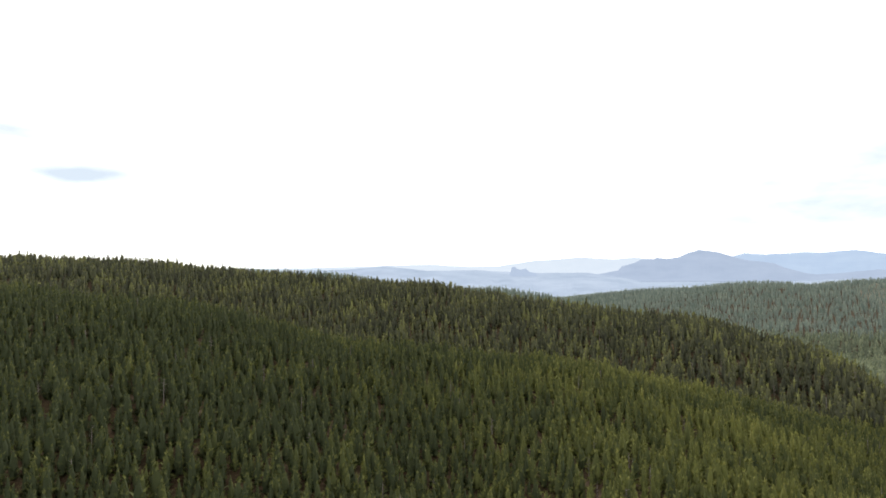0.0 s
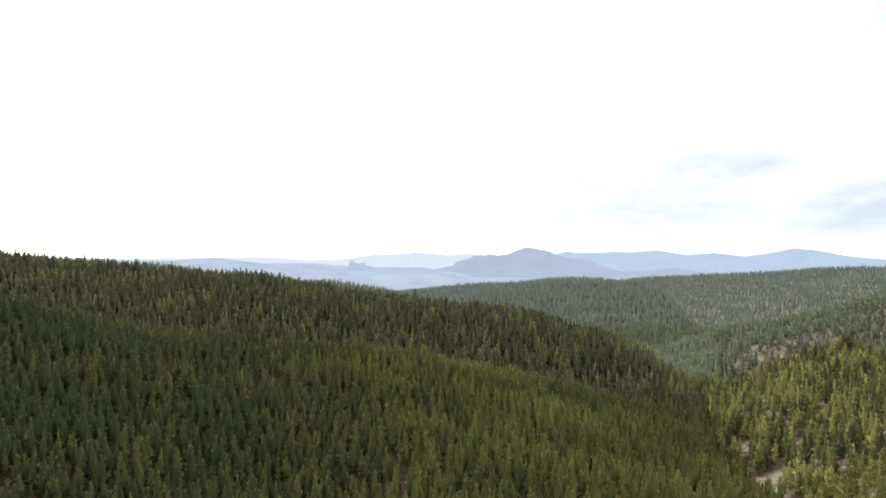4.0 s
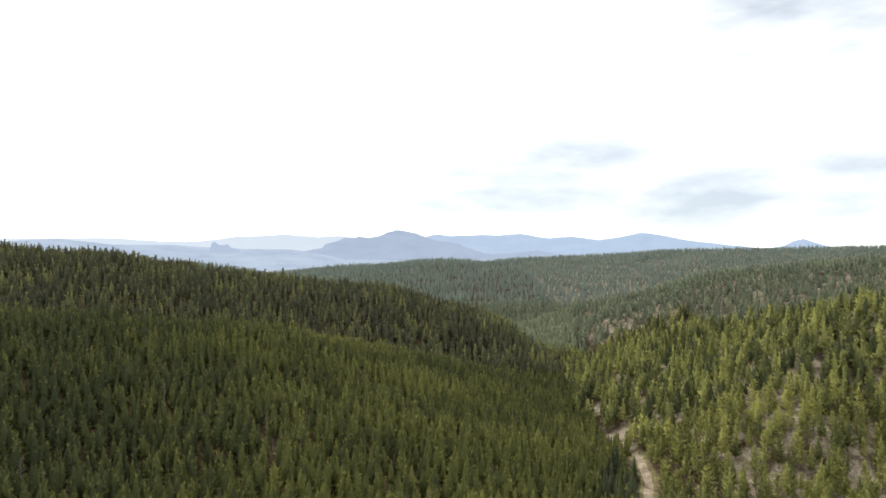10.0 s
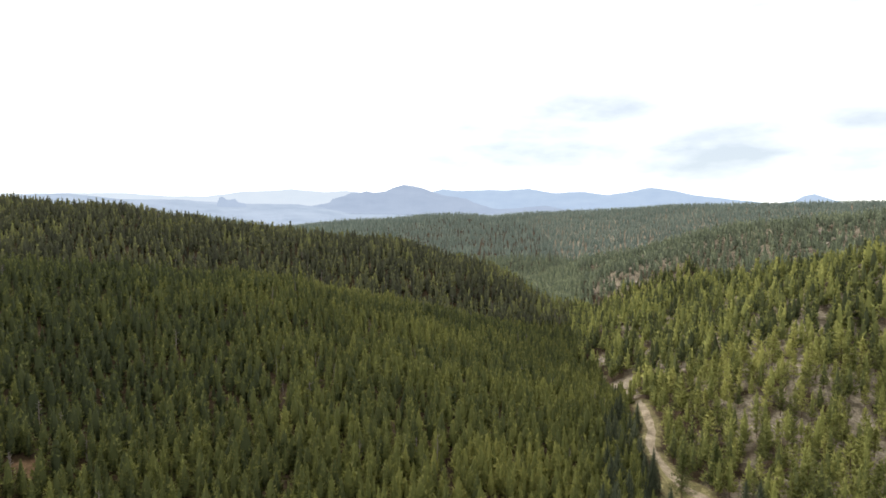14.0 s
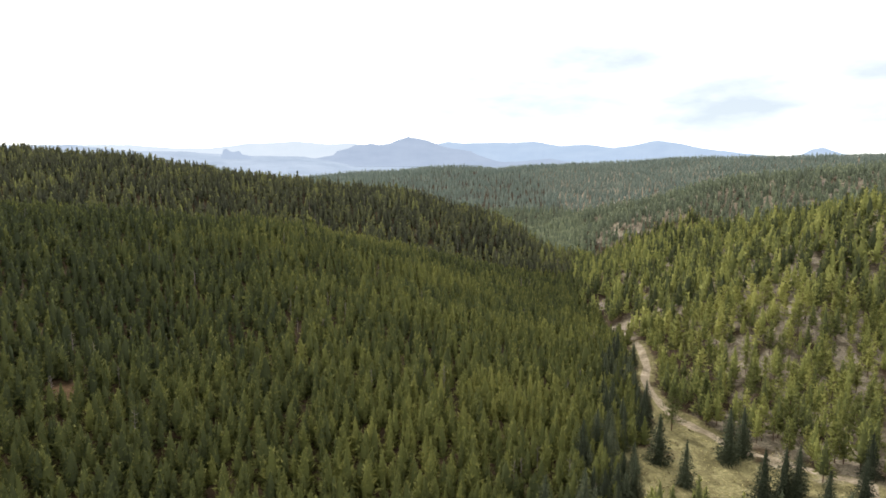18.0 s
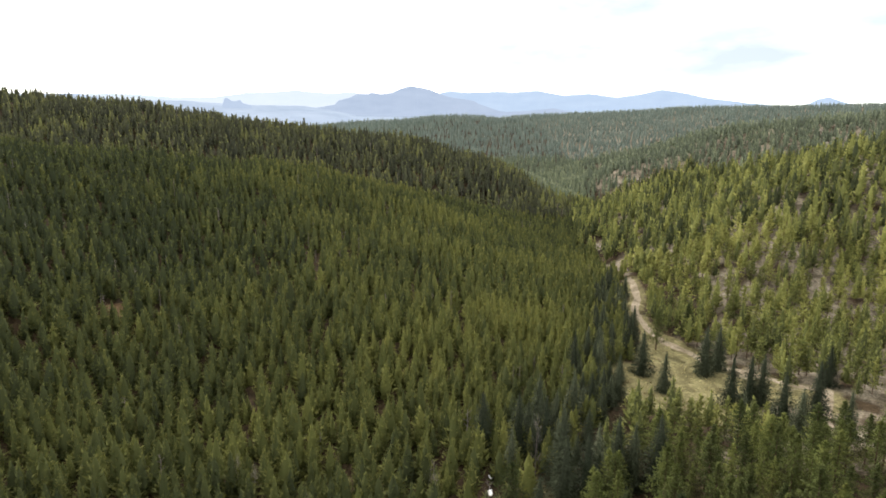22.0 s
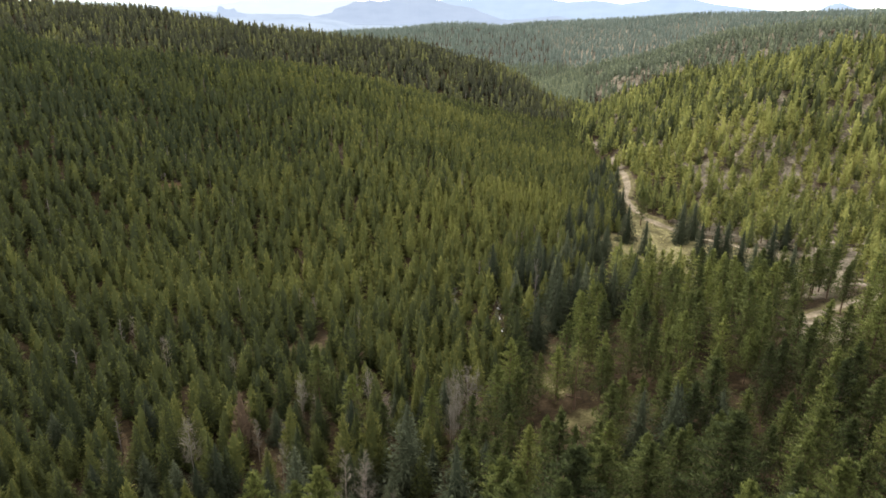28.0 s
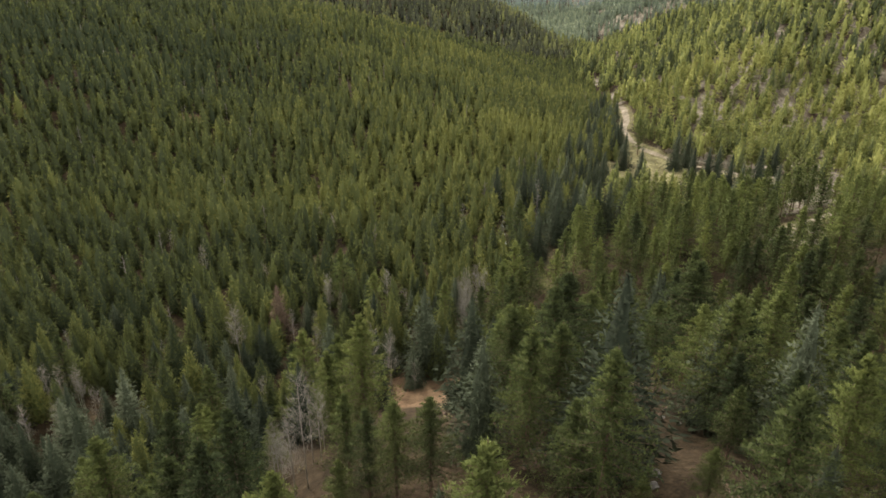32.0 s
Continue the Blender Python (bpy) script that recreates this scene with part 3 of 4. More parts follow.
# ---- far country ----
def massif(name, label, dist, deep, profile, material, rough, foot=-0.6):
    """A range of hills: its skyline as azimuth and elevation in degrees, its flank falling towards the valley."""
    az = np.arange(profile[0][0], profile[-1][0] + 0.01, 0.06 if profile[-1][0] - profile[0][0] < 30 else 0.12)
    el = np.interp(az, [p[0] for p in profile], [p[1] for p in profile])
    rows, cols = 14, len(az)
    rng = np.random.RandomState(int(dist))
    a = np.radians(az)
    jag = np.zeros(cols)
    for f in (3, 7, 17, 41):
        jag += np.sin(az * f + rng.uniform(0, 6)) / f
    verts = []
    for k in range(rows + 1):
        u = k / rows
        r = dist - deep * u
        crest = EYE - 8 + dist * np.tan(np.radians(el + rough * jag))
        low = EYE - 8 + (dist - deep) * np.tan(np.radians(foot))
        gully = 1 + 0.08 * np.sin(az * 5.3 + 2.0 * np.sin(az * 1.7)) * np.sin(np.pi * u)
        z = low + (crest - low) * (1 - u) ** (1.25 * gully)
        rr = r + 0.05 * deep * np.sin(az * 4.1 + u * 2) * u * (1 - u)
        verts.append(np.stack([rr * np.sin(a), rr * np.cos(a), np.maximum(z, low)], 1))
    back = verts[0] * [1.03, 1.03, 0] + [0, 0, -60]
    v = np.concatenate([back[None], np.array(verts)]).reshape(-1, 3)
    i = np.arange((rows + 2) * cols).reshape(rows + 2, cols)
    q = np.stack([i[:-1, :-1], i[1:, :-1], i[1:, 1:], i[:-1, 1:]], -1).reshape(-1, 4)
    ob = new(name, mesh_from(name, v, q, [material], smooth=True))
    return tagged(ob, label, "mountain", kind="structure")


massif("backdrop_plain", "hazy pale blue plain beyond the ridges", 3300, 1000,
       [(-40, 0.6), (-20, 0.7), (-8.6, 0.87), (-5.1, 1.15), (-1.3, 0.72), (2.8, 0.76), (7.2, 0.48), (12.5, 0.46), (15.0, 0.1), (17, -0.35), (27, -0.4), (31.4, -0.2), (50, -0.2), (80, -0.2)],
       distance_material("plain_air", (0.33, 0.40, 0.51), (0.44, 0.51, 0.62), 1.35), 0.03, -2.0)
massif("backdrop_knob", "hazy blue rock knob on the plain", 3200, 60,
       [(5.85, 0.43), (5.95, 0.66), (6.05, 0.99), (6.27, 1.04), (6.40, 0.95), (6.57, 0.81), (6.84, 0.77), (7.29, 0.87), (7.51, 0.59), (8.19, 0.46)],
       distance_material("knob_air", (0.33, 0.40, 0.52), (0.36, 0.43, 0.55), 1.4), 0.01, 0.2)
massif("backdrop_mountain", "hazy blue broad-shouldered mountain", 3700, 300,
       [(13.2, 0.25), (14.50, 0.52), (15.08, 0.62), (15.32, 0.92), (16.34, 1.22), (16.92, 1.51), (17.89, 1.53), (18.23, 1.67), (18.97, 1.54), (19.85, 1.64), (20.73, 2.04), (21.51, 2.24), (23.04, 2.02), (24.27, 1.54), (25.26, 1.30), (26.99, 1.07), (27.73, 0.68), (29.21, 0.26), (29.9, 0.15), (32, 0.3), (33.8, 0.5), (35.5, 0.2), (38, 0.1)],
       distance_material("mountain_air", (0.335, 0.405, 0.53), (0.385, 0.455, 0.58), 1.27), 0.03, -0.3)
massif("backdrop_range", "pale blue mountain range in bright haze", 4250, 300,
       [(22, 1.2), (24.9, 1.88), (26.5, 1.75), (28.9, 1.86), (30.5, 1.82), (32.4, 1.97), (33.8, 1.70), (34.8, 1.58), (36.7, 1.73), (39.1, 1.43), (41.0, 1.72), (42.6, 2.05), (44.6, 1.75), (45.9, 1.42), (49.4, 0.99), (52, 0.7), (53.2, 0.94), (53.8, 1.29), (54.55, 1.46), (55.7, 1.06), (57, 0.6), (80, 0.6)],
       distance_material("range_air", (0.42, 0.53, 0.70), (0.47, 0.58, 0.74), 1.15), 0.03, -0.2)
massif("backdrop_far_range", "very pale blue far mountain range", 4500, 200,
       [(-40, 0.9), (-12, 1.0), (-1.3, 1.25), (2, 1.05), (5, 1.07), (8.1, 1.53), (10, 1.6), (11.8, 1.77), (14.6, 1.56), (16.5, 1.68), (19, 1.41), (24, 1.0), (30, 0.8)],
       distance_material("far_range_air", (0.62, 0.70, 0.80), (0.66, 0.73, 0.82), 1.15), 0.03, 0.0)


# ---- forest as a whole ----
def scatter(x0, x1, y0, y1, step, rng):
    gx, gy = np.meshgrid(np.arange(x0, x1, step), np.arange(y0, y1, step))
    x = gx.ravel() + rng.uniform(-0.48, 0.48, gx.size) * step
    y = gy.ravel() + rng.uniform(-0.48, 0.48, gx.size) * step
    return x, y


def clear_of(x, y):
    """False in the openings, on the meadow and on the track."""
    ok = track_dist(x, y) > 3.8
    for cx, cy, r in OPEN + MEADOW + BALD + GAPS:
        ok &= np.hypot(x - cx, y - cy) > r
    return ok


def near_zone(x, y):
    """The stretch of valley that is built tree by tree."""
    u, v = (x + 34) * 0.378 + (y + 73) * 0.834, (x + 34) * 0.834 - (y + 73) * 0.378
    return (u > 8) & (u < np.where(v < -30, 100, 122)) & (np.abs(v) < 0.74 * u + 20)


def front(x, y):
    """The pines between the near bank and the meadow."""
    u, v = (x + 34) * 0.378 + (y + 73) * 0.834, (x + 34) * 0.834 - (y + 73) * 0.378
    return (u > 118) & (u < 172) & (v > 10) & (v < 104)


def grow_forest(name, label, x, y, size, tone, protos, materials, rng, category="forest"):
    """One mesh of many trees, each a turned and scaled copy of one of a few patterns."""
    z = land(x, y) - 0.15
    pick = rng.randint(0, len(protos), len(x))
    ang = rng.uniform(0, 2 * np.pi, len(x))
    fat = rng.uniform(0.8, 1.25, len(x)) * size
    vs, fs, ms, ts, ns, n = [], [], [], [], [], 0
    for k, (pv, pf, pm, pt, pn) in enumerate(protos):
        w = np.where(pick == k)[0]
        if not len(w):
            continue
        c, s = np.cos(ang[w])[:, None] * fat[w, None], np.sin(ang[w])[:, None] * fat[w, None]
        v = np.stack([pv[:, 0] * c - pv[:, 1] * s + x[w, None], pv[:, 0] * s + pv[:, 1] * c + y[w, None], pv[:, 2] * size[w, None] + z[w, None]], -1)
        vs.append(v.reshape(-1, 3))
        fs.append((pf[None] + (np.arange(len(w)) * len(pv))[:, None, None]).reshape(-1, 3) + n)
        ms.append(np.tile(pm, len(w)))
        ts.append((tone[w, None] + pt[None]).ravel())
        c, s = np.cos(ang[w])[:, None], np.sin(ang[w])[:, None]
        ns.append(np.stack([pn[:, 0] * c - pn[:, 1] * s, pn[:, 0] * s + pn[:, 1] * c, np.broadcast_to(pn[:, 2], (len(w), len(pn)))], -1).reshape(-1, 3))
        n += len(w) * len(pv)
    me = mesh_from(name, np.concatenate(vs), np.concatenate(fs), materials, np.concatenate(ms), np.concatenate(ts), normals=np.concatenate(ns))
    return tagged(new(name, me), label, category, kind="stuff")


def stick_normals(v):
    """Normals that point away from the upright axis."""
    return unit(v * [1, 1, 0] + [0, 0, 1e-4])


def pattern(crown, trunk=None):
    v, f, t, n = crown
    m = np.zeros(len(f), int)
    if trunk is not None:
        f = np.concatenate([f, trunk[1] + len(v)])
        v = np.concatenate([v, trunk[0]])
        m = np.concatenate([m, np.ones(len(trunk[1]), int)])
        t = np.concatenate([t, np.zeros(len(trunk[0]))])
        n = np.concatenate([n, stick_normals(trunk[0])])
    return v, f, m, t, n


rng = np.random.RandomState(5)
stick = tube([(0, 0, -0.05), (0, 0, 0.85)], [0.014, 0.006], 3)
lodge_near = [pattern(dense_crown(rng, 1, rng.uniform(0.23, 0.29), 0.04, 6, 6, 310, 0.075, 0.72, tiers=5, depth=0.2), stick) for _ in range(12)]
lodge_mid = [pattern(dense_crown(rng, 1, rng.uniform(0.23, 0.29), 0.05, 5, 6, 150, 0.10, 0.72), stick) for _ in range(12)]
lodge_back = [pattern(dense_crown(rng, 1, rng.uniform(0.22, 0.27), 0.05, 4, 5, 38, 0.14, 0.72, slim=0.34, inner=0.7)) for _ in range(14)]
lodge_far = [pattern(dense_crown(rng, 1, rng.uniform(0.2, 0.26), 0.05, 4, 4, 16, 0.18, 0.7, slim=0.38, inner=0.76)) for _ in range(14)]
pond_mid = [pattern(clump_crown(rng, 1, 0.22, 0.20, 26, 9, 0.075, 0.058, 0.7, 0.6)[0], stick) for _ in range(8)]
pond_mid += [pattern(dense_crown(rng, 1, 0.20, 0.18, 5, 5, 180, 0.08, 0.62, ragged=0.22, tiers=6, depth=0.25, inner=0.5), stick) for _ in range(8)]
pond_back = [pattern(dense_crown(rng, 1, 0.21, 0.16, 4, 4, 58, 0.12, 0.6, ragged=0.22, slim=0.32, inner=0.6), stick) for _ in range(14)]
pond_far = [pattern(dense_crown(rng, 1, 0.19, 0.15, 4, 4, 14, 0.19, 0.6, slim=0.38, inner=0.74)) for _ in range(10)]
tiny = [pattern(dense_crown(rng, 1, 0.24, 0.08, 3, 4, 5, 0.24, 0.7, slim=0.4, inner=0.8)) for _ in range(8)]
bare_far = []
for k in range(3):
    v, f = tube([(0, 0, 0), (0, 0, 0.95)], [0.02, 0.006], 3)
    for q in range(12):
        tv, tf = tube([(0, 0, 0.3 + 0.05 * q), (0.10 * math.cos(q * 2.4 + k), 0.10 * math.sin(q * 2.4 + k), 0.36 + 0.05 * q)], [0.009, 0.004], 3)
        f = np.concatenate([f, tf + len(v)])
        v = np.concatenate([v, tv])
    bare_far.append((v, f, np.zeros(len(f), int), np.zeros(len(v)), stick_normals(v)))


def wedge(x, y, lo=-44, hi=72):
    a = np.degrees(np.arctan2(x + 30, y + 110))
    return (a > lo) & (a < hi)


# dense lodgepole on the first spur
x, y = scatter(-330, 300, -40, 404, 3.45, rng)
d, _ = valley(x, y)
keep = (d > np.where(y > 225, -6, 3)) & wedge(x, y, -40) & ~near_zone(x, y) & clear_of(x, y) & (rng.uniform(0, 1, len(x)) < 0.93 + 0.05 * lump(x, y, 30, 21))
x, y, d = x[keep], y[keep], d[keep]
size = np.clip(rng.normal(8.4, 1.35, len(x)), 4, 12)
# lighter right, darker left and at the foot: shade put into the tone
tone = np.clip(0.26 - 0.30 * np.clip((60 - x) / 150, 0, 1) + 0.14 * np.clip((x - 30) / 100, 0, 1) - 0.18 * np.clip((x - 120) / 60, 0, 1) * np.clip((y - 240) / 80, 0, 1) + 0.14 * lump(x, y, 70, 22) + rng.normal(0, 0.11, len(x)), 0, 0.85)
grey = rng.uniform(0, 1, len(x)) < np.clip(0.012 + 0.03 * lump(x, y, 60, 33), 0, 1)
grow_forest("grey_pines", "grey dead pines among the living lodgepoles", x[grey], y[grey], size[grey] * 0.95, tone[grey], bare_far, [GREY], rng)
x, y, size, tone = x[~grey], y[~grey], size[~grey], tone[~grey]
close = (x + 34) * 0.378 + (y + 73) * 0.834 < 150
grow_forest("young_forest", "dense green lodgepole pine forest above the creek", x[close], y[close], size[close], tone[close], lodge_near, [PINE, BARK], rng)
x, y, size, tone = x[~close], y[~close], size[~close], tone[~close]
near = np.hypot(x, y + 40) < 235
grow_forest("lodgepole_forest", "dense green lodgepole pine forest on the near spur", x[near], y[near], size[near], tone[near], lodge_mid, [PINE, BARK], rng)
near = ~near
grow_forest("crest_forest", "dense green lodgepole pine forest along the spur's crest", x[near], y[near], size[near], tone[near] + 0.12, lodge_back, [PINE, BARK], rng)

# mixed pines on the second ridge
x, y = scatter(-640, 580, 400, 740, 4.4, rng)
d, _ = valley(x, y)
keep = (d > -8) & wedge(x, y, -40) & clear_of(x, y) & (rng.uniform(0, 1, len(x)) < 0.9)
x, y = x[keep], y[keep]
size = np.clip(rng.normal(10.8, 1.6, len(x)), 6, 15)
# tone rises to the right: sunlight on that flank is put into it
tone = np.clip(0.24 + 0.30 * np.clip((x - 262 - 0.12 * (500 - y)) / 70, 0, 1) + 0.14 * lump(x, y, 80, 23) + rng.normal(0, 0.18, len(x)), 0, 0.8)
grey = rng.uniform(0, 1, len(x)) < 0.014 + 0.012 * lump(x, y, 70, 31)
grow_forest("dead_pines", "grey dead pines scattered on the second ridge", x[grey], y[grey], size[grey], tone[grey], bare_far, [GREY], rng)
x, y, size, tone = x[~grey], y[~grey], size[~grey], tone[~grey]
glen = ((x > 312) & (y > 455)) | ((x > 265) & (y > 545))
grow_forest("ridge_forest", "dark pine forest covering the second ridge", x[~glen], y[~glen], size[~glen], tone[~glen], lodge_far, [SHADED_MIX, BARK], rng)
glen &= rng.uniform(0, 1, len(x)) < 0.8
grow_forest("glen_forest", "hazy green pine forest in the glen behind the ridge", x[glen], y[glen], size[glen], np.clip(rng.normal(0.22, 0.12, int(glen.sum())), 0, 0.8), lodge_far, [HAZED_HILL, BARK], rng)

# open ponderosa on the facing hillside
x, y = scatter(20, 520, -60, 500, 4.8, rng)
d, _ = valley(x, y)
keep = (d < -4) & wedge(x, y, -50, 76) & ~near_zone(x, y) & clear_of(x, y) & (np.hypot(x - 150, y - 72) > 24) & ~front(x, y) & (np.hypot(x - 132, y - 100) > 20)
keep &= rng.uniform(0, 1, len(x)) < 0.87 - 0.32 * lump(x, y, 15, 11)
x, y = x[keep], y[keep]
size = np.clip(rng.normal(11.6, 2.1, len(x)), 6, 16)
tone = np.clip(0.30 - 0.26 * np.clip((250 - x) / 50, 0, 1) * np.clip((190 - y) / 50, 0, 1) + 0.12 * lump(x, y, 60, 24) + rng.normal(0, 0.22, len(x)), 0, 0.8)
near = np.hypot(x, y + 20) < 330
grow_forest("ponderosa_forest", "open yellow-green ponderosa forest on the sunny hillside", x[near], y[near], size[near], tone[near], pond_mid, [OLIVE, BARK], rng)
near = ~near
grow_forest("hilltop_forest", "open yellow-green ponderosa forest on the hilltop", x[near], y[near], size[near], tone[near], pond_back, [OLIVE, BARK], rng)

# hills down the valley
x, y = scatter(330, 1350, 380, 1250, 5.9, rng)
d, _ = valley(x, y)
keep = wedge(x, y, 10, 72) & ((d < -8) | (y > 735)) & ((y > 500) | (x > 520)) & (np.hypot(x, y) < 1150) & (rng.uniform(0, 1, len(x)) < 0.95 - 0.75 * np.maximum(lump(x, y, 27, 12), 0)) & clear_of(x, y)
x, y = x[keep], y[keep]
size = np.clip(rng.normal(11.5, 2, len(x)), 6, 16)
tone = np.clip(0.2 + 0.1 * lump(x, y, 90, 25) + rng.normal(0, 0.12, len(x)), 0, 0.8)
grow_forest("valley_forest", "pine forest on the rocky hills down the valley", x, y, size, tone, pond_far, [HAZED_HILL, BARK], rng)

x, y = scatter(-900, 2300, 900, 2250, 8.6, rng)
r = np.hypot(x, y)
keep = wedge(x, y, -38, 68) & (r > 1120) & (r < 2300) & (rng.uniform(0, 1, len(x)) < 0.9 - 0.25 * lump(x, y, 120, 13))
x, y = x[keep], y[keep]
size = np.clip(rng.normal(11, 1.8, len(x)), 6, 16)
tone = np.clip(0.2 + 0.1 * lump(x, y, 200, 26) + rng.normal(0, 0.12, len(x)), 0, 0.8)
grow_forest("far_forest", "pine woods on the far plateau", x, y, size, tone, tiny, [HAZED_FAR, BARK], rng)


# ---- the near valley, tree by tree ----
def part(name, mesh, parent, label=""):
    ob = new(name, mesh)
    ob.parent = parent
    return tagged(ob, label)


def with_tone(name, crown, material, tone):
    v, f, t, n = crown
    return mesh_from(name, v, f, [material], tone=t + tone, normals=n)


def lodgepole_parts(rng, needles, tone):
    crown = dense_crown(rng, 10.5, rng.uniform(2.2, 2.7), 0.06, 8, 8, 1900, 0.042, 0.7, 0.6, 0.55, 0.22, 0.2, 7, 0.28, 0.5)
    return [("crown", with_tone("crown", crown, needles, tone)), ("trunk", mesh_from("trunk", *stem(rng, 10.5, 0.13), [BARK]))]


def ponderosa_parts(rng, needles, tone, start=0.22, thin=1.0, each=46, size=0.020, slim=0.27):
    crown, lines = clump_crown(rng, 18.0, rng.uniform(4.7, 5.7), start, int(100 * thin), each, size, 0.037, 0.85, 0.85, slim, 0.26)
    return [("crown", with_tone("crown", crown, needles, tone)), ("trunk", mesh_from("trunk", *stem(rng, 18.0, 0.25, 7), [BARK]), ("branch_frame", mesh_from("branch_frame", *limb_sticks(lines, 0.035), [BARK])))]


def spruce_parts(rng, needles, tone):
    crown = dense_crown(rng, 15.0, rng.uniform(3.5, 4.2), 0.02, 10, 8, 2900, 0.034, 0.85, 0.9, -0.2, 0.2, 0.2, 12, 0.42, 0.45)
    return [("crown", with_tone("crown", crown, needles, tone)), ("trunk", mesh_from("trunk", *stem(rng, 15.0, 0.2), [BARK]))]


def bare_parts(rng, height, wood, crown_start, reach, stems=1):
    """A leafless tree: a pale stem, or a clump of them, and fine forking twigs."""
    trunk, twigs = Shape(), Shape()
    for m in range(stems):
        off = rng.normal(0, 0.55, 2) if m else np.zeros(2)
        tall = height * (1 if m == 0 else rng.uniform(0.65, 0.95))
        v, f = stem(rng, tall, 0.06, 5, 0.03)
        trunk.add(v + [off[0], off[1], 0], f)
        for k in range(54):
            u = rng.uniform(crown_start, 0.98)
            a = rng.uniform(0, 6.283)
            r = reach * 0.8 * (1 - 0.65 * u) * rng.uniform(0.5, 1.1)
            base = np.array([off[0], off[1], u * tall])
            d = np.array([math.cos(a), math.sin(a), rng.uniform(0.5, 1.5)])
            tip = base + d * r
            twigs.add(*tube([base, tip], [0.010, 0.006], 3))
            for q in range(7):
                p = base + (tip - base) * rng.uniform(0.25, 0.95)
                e = d + rng.normal(0, 0.6, 3)
                twigs.add(*tube([p, p + e * r * rng.uniform(0.3, 0.6)], [0.0055, 0.004], 3))
    return [("trunk", mesh_from("trunk", *trunk.arrays(), [wood])), ("twig_crown", mesh_from("twig_crown", *twigs.arrays(), [wood]))]


def build_tree(name, parts, label, category, group, x, y, size, turn):
    base = new(name)
    base.empty_display_size = 0.5
    tagged(base, label, category, group)
    for pname, mesh, *below in parts:
        whole = part(pname, mesh, base)
        for sub_name, sub_mesh in below:
            tagged(part(sub_name, sub_mesh, whole), kind="stuff")
    base.matrix_basis = pose(x, y, float(land(x, y)) - 0.1, 0, 0, turn) @ Matrix.Diagonal((*size, 1))
    return base


rng = np.random.RandomState(11)
PINES = ((-0.08, 0.12), (0.08, 0.16), (0.18, 0.22), (0.26, 0.12), (0.0, 0.27), (0.13, 0.18))
KINDS = {
    "lodgepole": [("lodgepole_pine", lodgepole_parts(rng, PINE, t), "slender green lodgepole pine in the valley forest", "pine tree", "lodgepole pines", 10.5) for t in (-0.05, 0.02, 0.10, 0.16, 0.24)],
    "ponderosa": [("ponderosa_pine", ponderosa_parts(rng, NEAR, t, q), "tall ponderosa pine with a dark trunk on the slope", "pine tree", "ponderosa pines", 18.0) for t, q in PINES],
    "ponderosa_close": [("ponderosa_pine", ponderosa_parts(rng, NEAR, t, q, 1.15, 130, 0.0130, 0.25), "tall ponderosa pine with a dark trunk on the slope", "pine tree", "ponderosa pines", 18.0) for t, q in PINES],
    "spruce": [("blue_spruce", spruce_parts(rng, BLUE, t), "dense dark blue-green spruce with drooping tiers", "spruce tree", "spruces", 15.0) for t in (0.05, 0.15, 0.25, 0.35)],
    "aspen": [("bare_aspen", bare_parts(rng, 11.0, PALE, 0.3, 2.2, k), "leafless pale-barked aspen among the pines", "aspen tree", "bare aspens", 11.0) for k in (1, 2, 3, 2)],
    "snag": [("dead_pine", bare_parts(rng, 9.0, GREY, 0.2, 1.4), "grey dead pine without needles", "dead tree", "dead pines", 9.0) for _ in range(3)],
    "dry": [("red_pine", lodgepole_parts(rng, DRY, 0.2), "dying pine with rust-brown needles", "pine tree", "dying pines", 10.5)],
    "sparse": [("singed_pine", ponderosa_parts(rng, NEAR, 0.25, 0.3, 0.5, 30, 0.016), "thin sparse pine with a black trunk", "pine tree", "", 18.0)],
}
FIRST = {}


def plant(kind, x, y, height, k, turn, fat=1.0):
    if kind == "ponderosa" and (x + 34) * 0.378 + (y + 73) * 0.834 < 75:
        kind = "ponderosa_close"
    variants = KINDS[kind]
    k %= len(variants)
    name, parts, label, category, group, full = variants[k]
    s = height / full
    if (kind, k) not in FIRST:
        FIRST[kind, k] = build_tree(name, parts, label, category, group, x, y, (s * fat, s * fat, s), turn)
        return
    first = FIRST[kind, k]
    ob = copy_thing(first, Matrix.Identity(4))
    ob.matrix_basis = pose(x, y, float(land(x, y)) - 0.1, 0, 0, turn) @ Matrix.Diagonal((s * fat, s * fat, s, 1))


